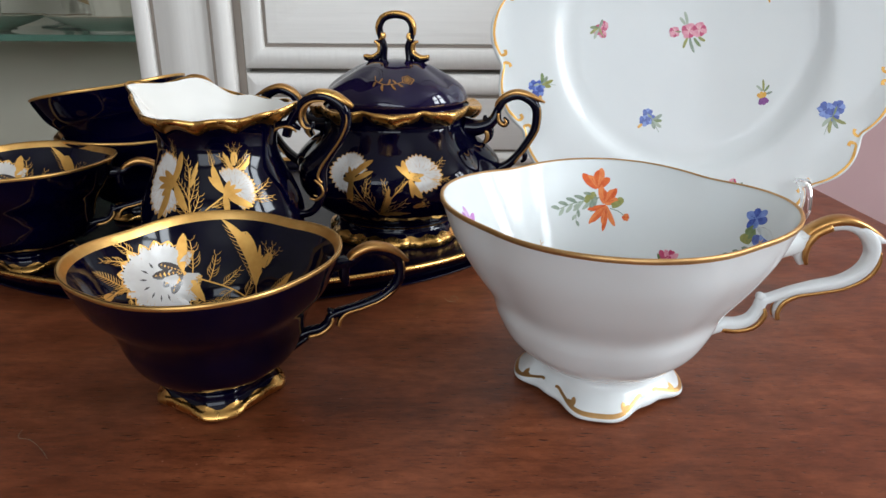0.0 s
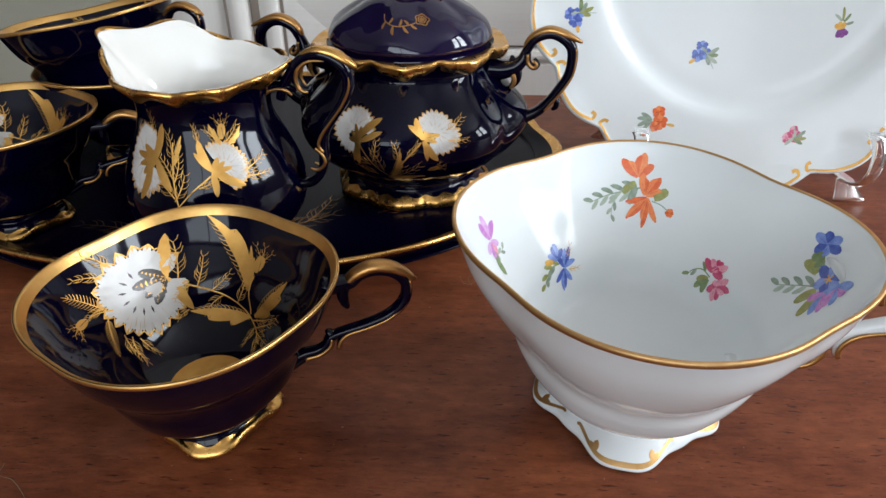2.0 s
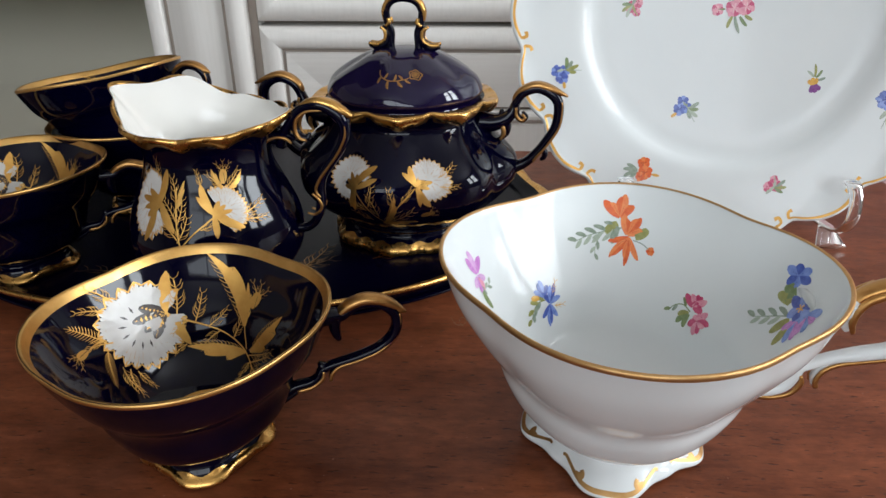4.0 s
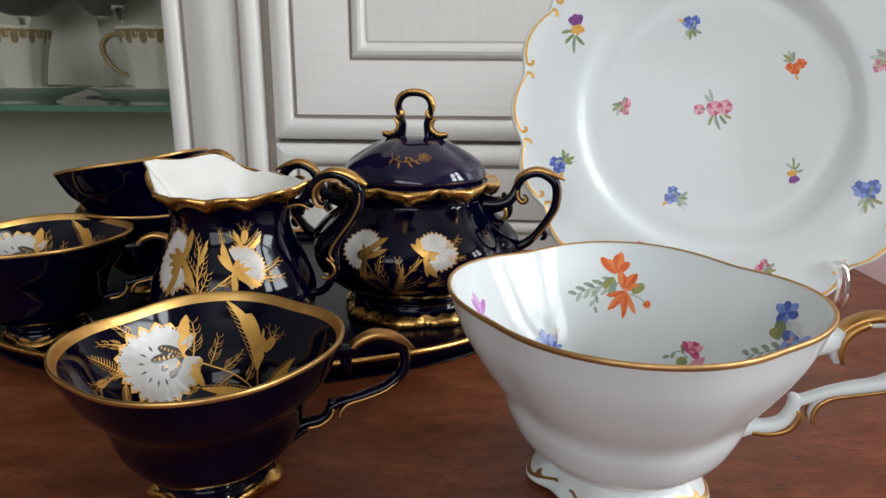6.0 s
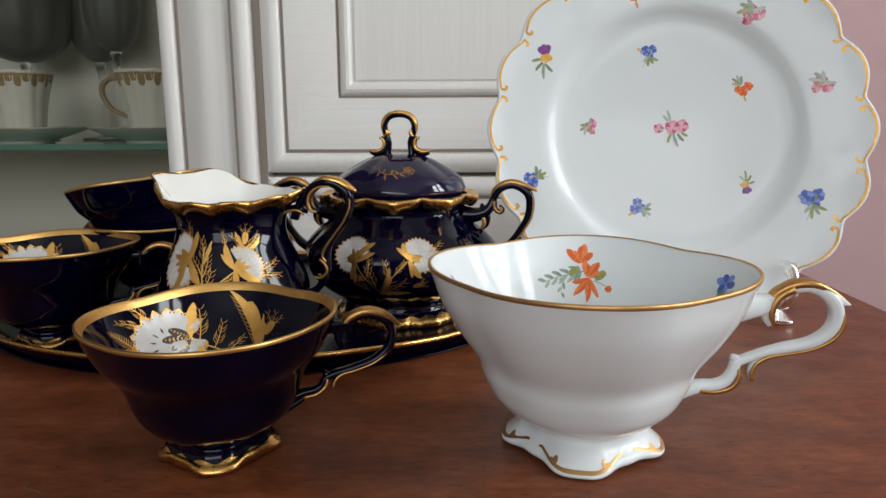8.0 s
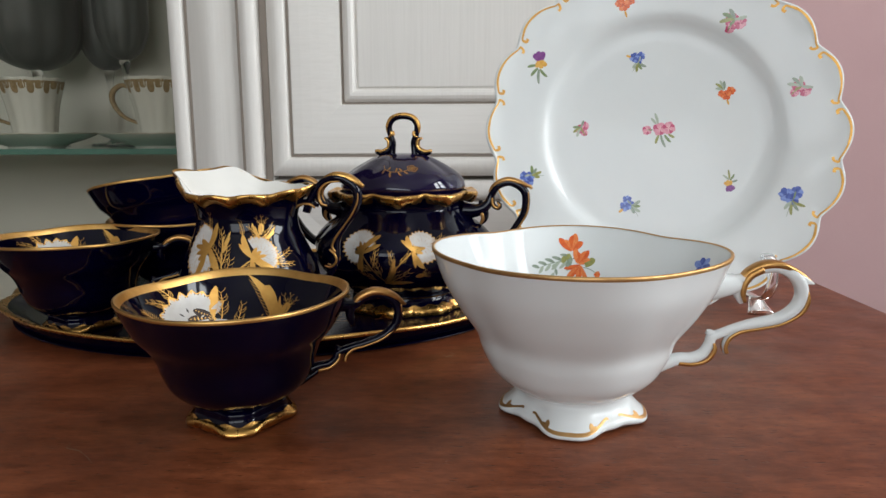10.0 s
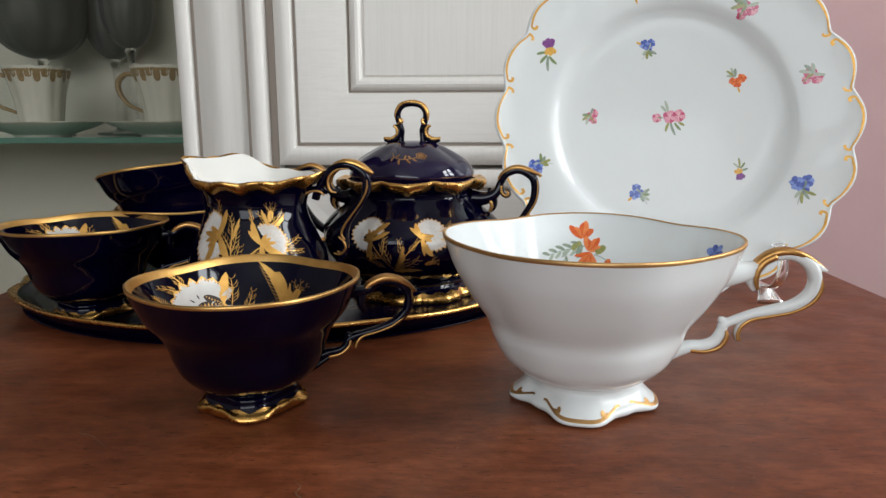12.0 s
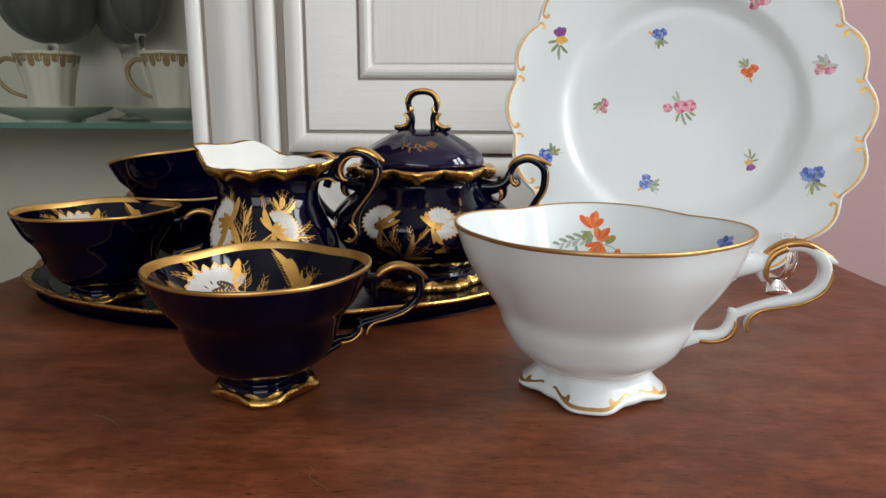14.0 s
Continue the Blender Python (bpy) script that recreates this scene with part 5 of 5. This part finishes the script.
    part("upper_scroll", tube("upper_scroll", side([(0.0230, 0.0640), (0.0245, 0.0672), (0.0285, 0.0690), (0.0325, 0.0690), (0.0360, 0.0672)], 0), [0.0016, 0.0015, 0.0014, 0.0015, 0.0008], COBALT, 1.35, 10), jug)
    part("curl", tube("curl", side([(0.0370, 0.0770), (0.0362, 0.0725), (0.0380, 0.0688), (0.0408, 0.0680), (0.0418, 0.0700)], 0), [0.0014, 0.0014, 0.0013, 0.0012, 0.0006], COBALT, 1.35, 10), jug)
    for lf in (-0.0025, 0.0025):
        part("gilding", tube("gilding", side([(0.0242, 0.0575), (0.0232, 0.0625), (0.0250, 0.0662), (0.0290, 0.0682), (0.0330, 0.0680), (0.0352, 0.0662)], 0, lf), [0.0004, 0.0006, 0.0007, 0.0006, 0.0007, 0.0004], GOLD_WARM, 0.8, 8), jug)
        part("gilding", tube("gilding", side([(0.0480, 0.0796), (0.0420, 0.0790), (0.0382, 0.0758), (0.0372, 0.0718), (0.0385, 0.0684), (0.0412, 0.0676)], 0, lf), [0.0003, 0.0006, 0.0008, 0.0008, 0.0008, 0.0005], GOLD_WARM, 0.8, 8), jug)
        part("gilding", tube("gilding", side([(0.0560, 0.0755), (0.0560, 0.0700), (0.0530, 0.0632), (0.0485, 0.0568), (0.0448, 0.0515), (0.0430, 0.0470), (0.0446, 0.0440)], 0, lf), [0.0004, 0.0005, 0.0005, 0.0005, 0.0006, 0.0006, 0.0005], GOLD_WARM, 0.8, 8), jug)
        part("gilding", tube("gilding", side([(0.0415, 0.0455), (0.0440, 0.0430), (0.0448, 0.0395), (0.0420, 0.0365), (0.0390, 0.0370)], 0, lf), [0.0005, 0.0006, 0.0006, 0.0006, 0.0004], GOLD_WARM, 0.8, 8), jug)
    a = Art(on_shell(sh, -64, float(np.interp(7.45 * 5, np.arange(len(sh.p)), sh.s)), False), 0.001)
    a.carnation(4.0, 1.0, 9.5, 200, 210, 0.85)
    a.bud(5.0, 10.5, 75, 3.6)
    a.petal(-0.5, 0.5, 122, 11, 3.0, GOLD_MATT, -14, 0.2)
    a.petal(0.5, -0.5, -48, 11, 3.2, GOLD_MATT, 10, 0.2)
    for x0, y0, an, ln in ((10, -2, 10, 9), (10, -4, -20, 8), (6, 9, 30, 8), (4, 9, 120, 7), (-4, 10, 90, 6)):
        a.twig(x0, y0, an, ln, GOLD_MATT, 4, 0.45)
    a.leaf_gold(7, 8.5, 25, 8.5, 2.2, 12)
    a.leaf_gold(4, 8.5, 118, 8.5, 2.2, -8)
    a.stroke(smooth_rows([(-1, -2), (-7, -7), (-12, -13)], 4), [0.6, 0.5, 0.4], GOLD_MATT)
    a.stroke(smooth_rows([(-14, 10), (-13.5, -2), (-12, -13)], 4), [0.5, 0.6, 0.5], GOLD_MATT)
    for x0, y0, an, ln in ((-13, -11, 60, 10), (-13, -10, 125, 10), (-13, -4, 70, 9), (-13.6, -3, 115, 9), (-5, -6, 15, 6), (-13.8, 3, 92, 10)):
        a.twig(x0, y0, an, ln, GOLD_MATT, 4, 0.5)
    a.leaf_gold(-13.4, 2, 84, 11, 2.4, -10)
    a.carnation(-25.0, 3.0, 13.5, 10, 270, 0.66)
    a.petal(-22.0, 3, 62, 13, 2.6, GOLD_MATT, 14, 0.2)
    a.petal(-22.0, 2, 268, 14, 2.8, GOLD_MATT, -10, 0.2)
    a.twig(-23, 13, 80, 7, GOLD_MATT, 3, 0.4)
    part("gilded_flower", a.mesh("gilded_flower"), jug, "white and gold painted flowers")
    return jug


creamer(pose(-0.0865, 0.2885, TRAY_TOP, 0, 0, -5.9) @ Matrix.Diagonal((1, 1, 0.955, 1)))


# ---- plate on its stand ----
PX, PY, PN = Vector((0.99875, -0.05004, 0.0)), Vector((0.01113, 0.22212, 0.97496)), Vector((-0.04878, -0.97373, 0.22240))
plate_m = Matrix(((PX.x, PY.x, PN.x, 0.1376), (PX.y, PY.y, PN.y, 0.3807), (PX.z, PY.z, PN.z, 0.1012), (0, 0, 0, 1)))
plate = thing("plate", plate_m, "white porcelain plate with gold scalloped edge and scattered flowers", "plate")
psh = Shell([(0.0, -0.0050, 0, 0), (0.050, -0.0050, 0, 0), (0.056, -0.0065, 0, 0), (0.059, -0.0040, 0, 0), (0.067, 0.0000, 0, 0), (0.080, 0.0040, 0.004, 0), (0.094, 0.0085, 0.010, 0.0003), (0.1010, 0.0112, 0.019, 0.0008), (0.1022, 0.0124, 0.021, 0.0010), (0.1010, 0.0132, 0.020, 0.0010),
             (0.0985, 0.0122, 0.014, 0.0008), (0.0920, 0.0104, 0.006, 0.0), (0.0800, 0.0082, 0, 0), (0.0725, 0.0066, 0, 0), (0.0690, 0.0050, 0, 0), (0.0660, 0.0029, 0, 0), (0.0625, 0.0014, 0, 0), (0.0580, 0.0006, 0, 0), (0.0520, 0.0003, 0, 0), (0.0400, 0.0001, 0, 0), (0.0200, 0.0, 0, 0), (0.0, 0.0, 0, 0)], 18, 0.012, sx=1.012, sy=1.012)
pbody = part("body", psh.body("body", PORCELAIN, 288), plate)
disc = on_disc(psh)
rnd = random.Random(5)
for j in range(18):
    az = radians(20 * j - 2)
    a = Art(lambda x, y, lift, az=az: disc((y) * math.cos(az) - x * math.sin(az), (y) * math.sin(az) + x * math.cos(az), lift), 0.001)
    base = 100.8
    pts = []
    for t in np.linspace(-1, 1, 13):
        x0 = 15.2 * t
        pts.append((x0, math.sqrt(base ** 2 - x0 ** 2) - 1.5 * abs(t) ** 3))
    pts = [(pts[0][0] + 2.9, pts[0][1] - 3.4), (pts[0][0] + 0.9, pts[0][1] - 2.9)] + pts + [(pts[-1][0] - 0.9, pts[-1][1] - 2.6), (pts[-1][0] - 2.9, pts[-1][1] - 2.4)]
    a.stroke(smooth_rows(pts, 3), [1.9, 1.2, 1.3, 1.7, 1.3, 1.2, 1.8], GOLD_MATT)
    part("gilt_scroll", a.mesh("gilt_scroll"), plate, "gold painted edge scroll")


def plate_flower(x, y, kind, turn=0.0, k=1.0):
    c, s = math.cos(radians(turn)) * k, math.sin(radians(turn)) * k
    a = Art(lambda u, v, lift: disc(x * 0.001 + u * c - v * s, y * 0.001 + u * s + v * c, lift), 0.001)
    rn = random.Random(int(x * 3 + y))

    def leaf_tone():
        return rn.choice((GREEN, GREYGREEN, OLIVE, GREYGREEN, PALEGREEN))

    if kind == "rose":
        for x0, y0, r in ((1.5, 1.2, 3.6), (6.2, 1.8, 3.4), (-5.2, 0.6, 2.5)):
            a.bloom(x0, y0, r, PINK2, PINK, 8, rn.uniform(0, 60), PINK)
            a.bloom(x0, y0, r * 0.55, PALE_ROSE, PINK2, 6, rn.uniform(0, 60), YELLOW)
        a.petal(-2.2, 0.8, 180, 3, 1.0, GREEN)
        for x0, y0, an, ln in ((1, -2, 240, 5), (4, -2, 300, 5), (2, -2, 280, 7), (0.5, 4, 95, 6), (-0.5, 4, 120, 4), (6, -1.5, 320, 3.6)):
            a.petal(x0, y0, an, ln, 1.4, leaf_tone(), 10, 0.3)
        lb = "pink rose spray"
    elif kind in ("blue", "blue_big"):
        big = 1.35 if kind == "blue_big" else 1.0
        for x0, y0, r in ((-1.4, 1.2, 2.5), (1.8, 1.9, 2.2), (0.4, -0.4, 2.2)):
            a.bloom(x0 * big, y0 * big, r * big, BLUE, BLUE2, 6, rn.uniform(0, 60))
            a.bloom(x0 * big, y0 * big, r * 0.45 * big, DEEP_BLUE, BLUE, 5, rn.uniform(0, 60))
        for an, ln in ((250, 5), (285, 4), (320, 4.6), (215, 4), (60, 3.4)):
            a.petal(0.5, -1.4, an, ln * big, 1.5, leaf_tone(), 12, 0.3)
        a.stroke([(0, -2), (-2.5, -6.5 * big)], [0.3, 0.15], GREYGREEN)
        a.petal(-3.2, 1.4, 160, 2.4, 1.2, YELLOW if big == 1 else BLUE2, 0, 0.4)
        lb = "blue flower spray"
    elif kind == "orange":
        for x0, y0, r in ((0.5, -1.8, 2.6), (3.0, 0.4, 2.3), (-1.6, -1.0, 1.8)):
            a.bloom(x0, y0, r, ORANGE, ORANGE2, 6, rn.uniform(0, 60))
            a.bloom(x0, y0, r * 0.5, DEEP_ORANGE, ORANGE, 5, rn.uniform(0, 60))
        for an, ln in ((100, 5), (130, 5), (75, 4.4), (160, 4)):
            a.petal(-0.5, 1.0, an, ln, 1.4, leaf_tone(), 12, 0.3)
        a.petal(1, -4, 290, 3, 1.0, YELLOW)
        lb = "orange flower spray"
    elif kind == "pansy":
        for d in (60, 95, 130):
            a.petal(0.4, 1.5, d, 4.6, 2.8, VIOLET, 6, 0.5)
        for d in (230, 270, 310):
            a.petal(0.4, 1.8, d, 4.0, 2.4, YELLOW, 6, 0.5)
        for x0, y0, an, ln in ((-1, -2, 215, 5), (0, -2.5, 300, 5), (-0.5, -2.5, 255, 7), (-2, -0.5, 180, 4)):
            a.petal(x0, y0, an, ln, 1.4, leaf_tone(), 10, 0.3)
        lb = "violet and yellow pansy"
    else:
        for x0, y0, r in ((-0.8, -0.4, 2.4), (1.6, 1.4, 2.2), (1.4, -2.2, 1.7)):
            a.bloom(x0, y0, r, PINK, PINK2, 7, rn.uniform(0, 60))
            a.bloom(x0, y0, r * 0.5, PINK2, DEEP_ROSE, 5, rn.uniform(0, 60))
        for an, ln in ((200, 4.6), (165, 4), (235, 5), (60, 4), (290, 4.4)):
            a.petal(-0.4, 0.4, an, ln, 1.4, leaf_tone(), 12, 0.3)
        lb = "red flower spray"
    part("flower_motif", a.mesh("flower_motif"), plate, lb)


for x, y, kd, tn, k in ((-73.2, 41.2, "pansy", 5, 1.1), (-13.9, 45.9, "blue", 0, 1.05), (40.9, 66, "red", -60, 1.5), (37.6, 25.9, "orange", 0, 1.05), (77.8, 25.6, "red", -80, 1.35),
                        (-47, 3.8, "red", 0, 1.05), (-2.2, 2, "rose", 0, 1.0), (39.8, -29.3, "pansy", 190, 0.75), (71.9, -39.1, "blue_big", 0, 1.1), (-18.9, -42.7, "blue", 60, 1.1),
                        (-78.6, -27.4, "blue", 120, 1.1), (-38.8, -73.1, "orange", 60, 1.2), (24.7, -78.4, "red", 150, 1.05), (-24, 79, "orange", 0, 1.2)):
    plate_flower(x / 1.012, y / 1.012, kd, tn, k * 1.12)

# clear stand: two legs with hooked lips
stand = thing("plate_stand", pose(0, 0, 0), "clear acrylic plate stand with hooked feet", "stand")
for x in (0.086, 0.187):
    strip = [(x, 0.4350, 0.1000), (x, 0.4250, 0.0600), (x, 0.4120, 0.0220), (x, 0.3950, 0.0105), (x, 0.3700, 0.0085), (x, 0.3480, 0.0090), (x, 0.3345, 0.0125), (x, 0.3285, 0.0200), (x, 0.3290, 0.0285), (x, 0.3330, 0.0340), (x, 0.3365, 0.0352)]
    part("hook", tube("hook", strip, [0.0012] * 9 + [0.0014, 0.0016], ACRYLIC, 2.4, 14, (1, 0, 0)), stand, "clear bent strip with a hooked lip")
    for y0, y1 in ((0.3480, 0.3390), (0.4050, 0.4120)):
        part("foot", tube("foot", [(x, y0, 0.0090), (x, (y0 + y1) / 2, 0.0050), (x, y1, 0.0016)], [0.0008, 0.0012, 0.0016], ACRYLIC, 4.6, 18, (1, 0, 0)), stand)
part("crossbar", box_mesh("crossbar", (0.086, 0.400, 0.0085), (0.187, 0.405, 0.0125), ACRYLIC, 0.001), stand)

# ---- small traces on the tabletop ----
def lint_thread(x, y, pts, label):
    """A fine pale thread lying on the tabletop; pts in millimetres round (x, y)."""
    a = Art(lambda u, v, lift: np.array([u, v, lift + 0.0002]), 0.001)
    a.stroke(smooth_rows(pts, 6), [0.06, 0.09, 0.05], GREYGREEN)
    ob = tagged(new("lint_thread", a.mesh("lint_thread")), label, "lint", "threads on the table")
    ob.location = (x, y, 0)


lint_thread(0.0116, 0.2681, [(-3.0, 3.0), (-1.6, -1.4), (0.4, -2.6), (2.6, -1.0), (2.8, 2.0), (0.8, 2.8), (0.4, 0.2), (2.0, -3.6)], "fine curled thread of pale lint on the tabletop")
lint_thread(-0.1065, 0.1672, [(-7.3, 6.8), (-6.4, 3.0), (-2.0, 1.6), (3.4, -2.6), (7.3, -6.6)], "fine wavy thread of pale lint on the tabletop")
lint_thread(-0.0295, 0.1356, [(-3.4, 6.0), (-1.2, 3.4), (-1.8, 0.2), (0.6, -2.6), (4.5, -5.8)], "thin bent hair of pale lint on the tabletop")
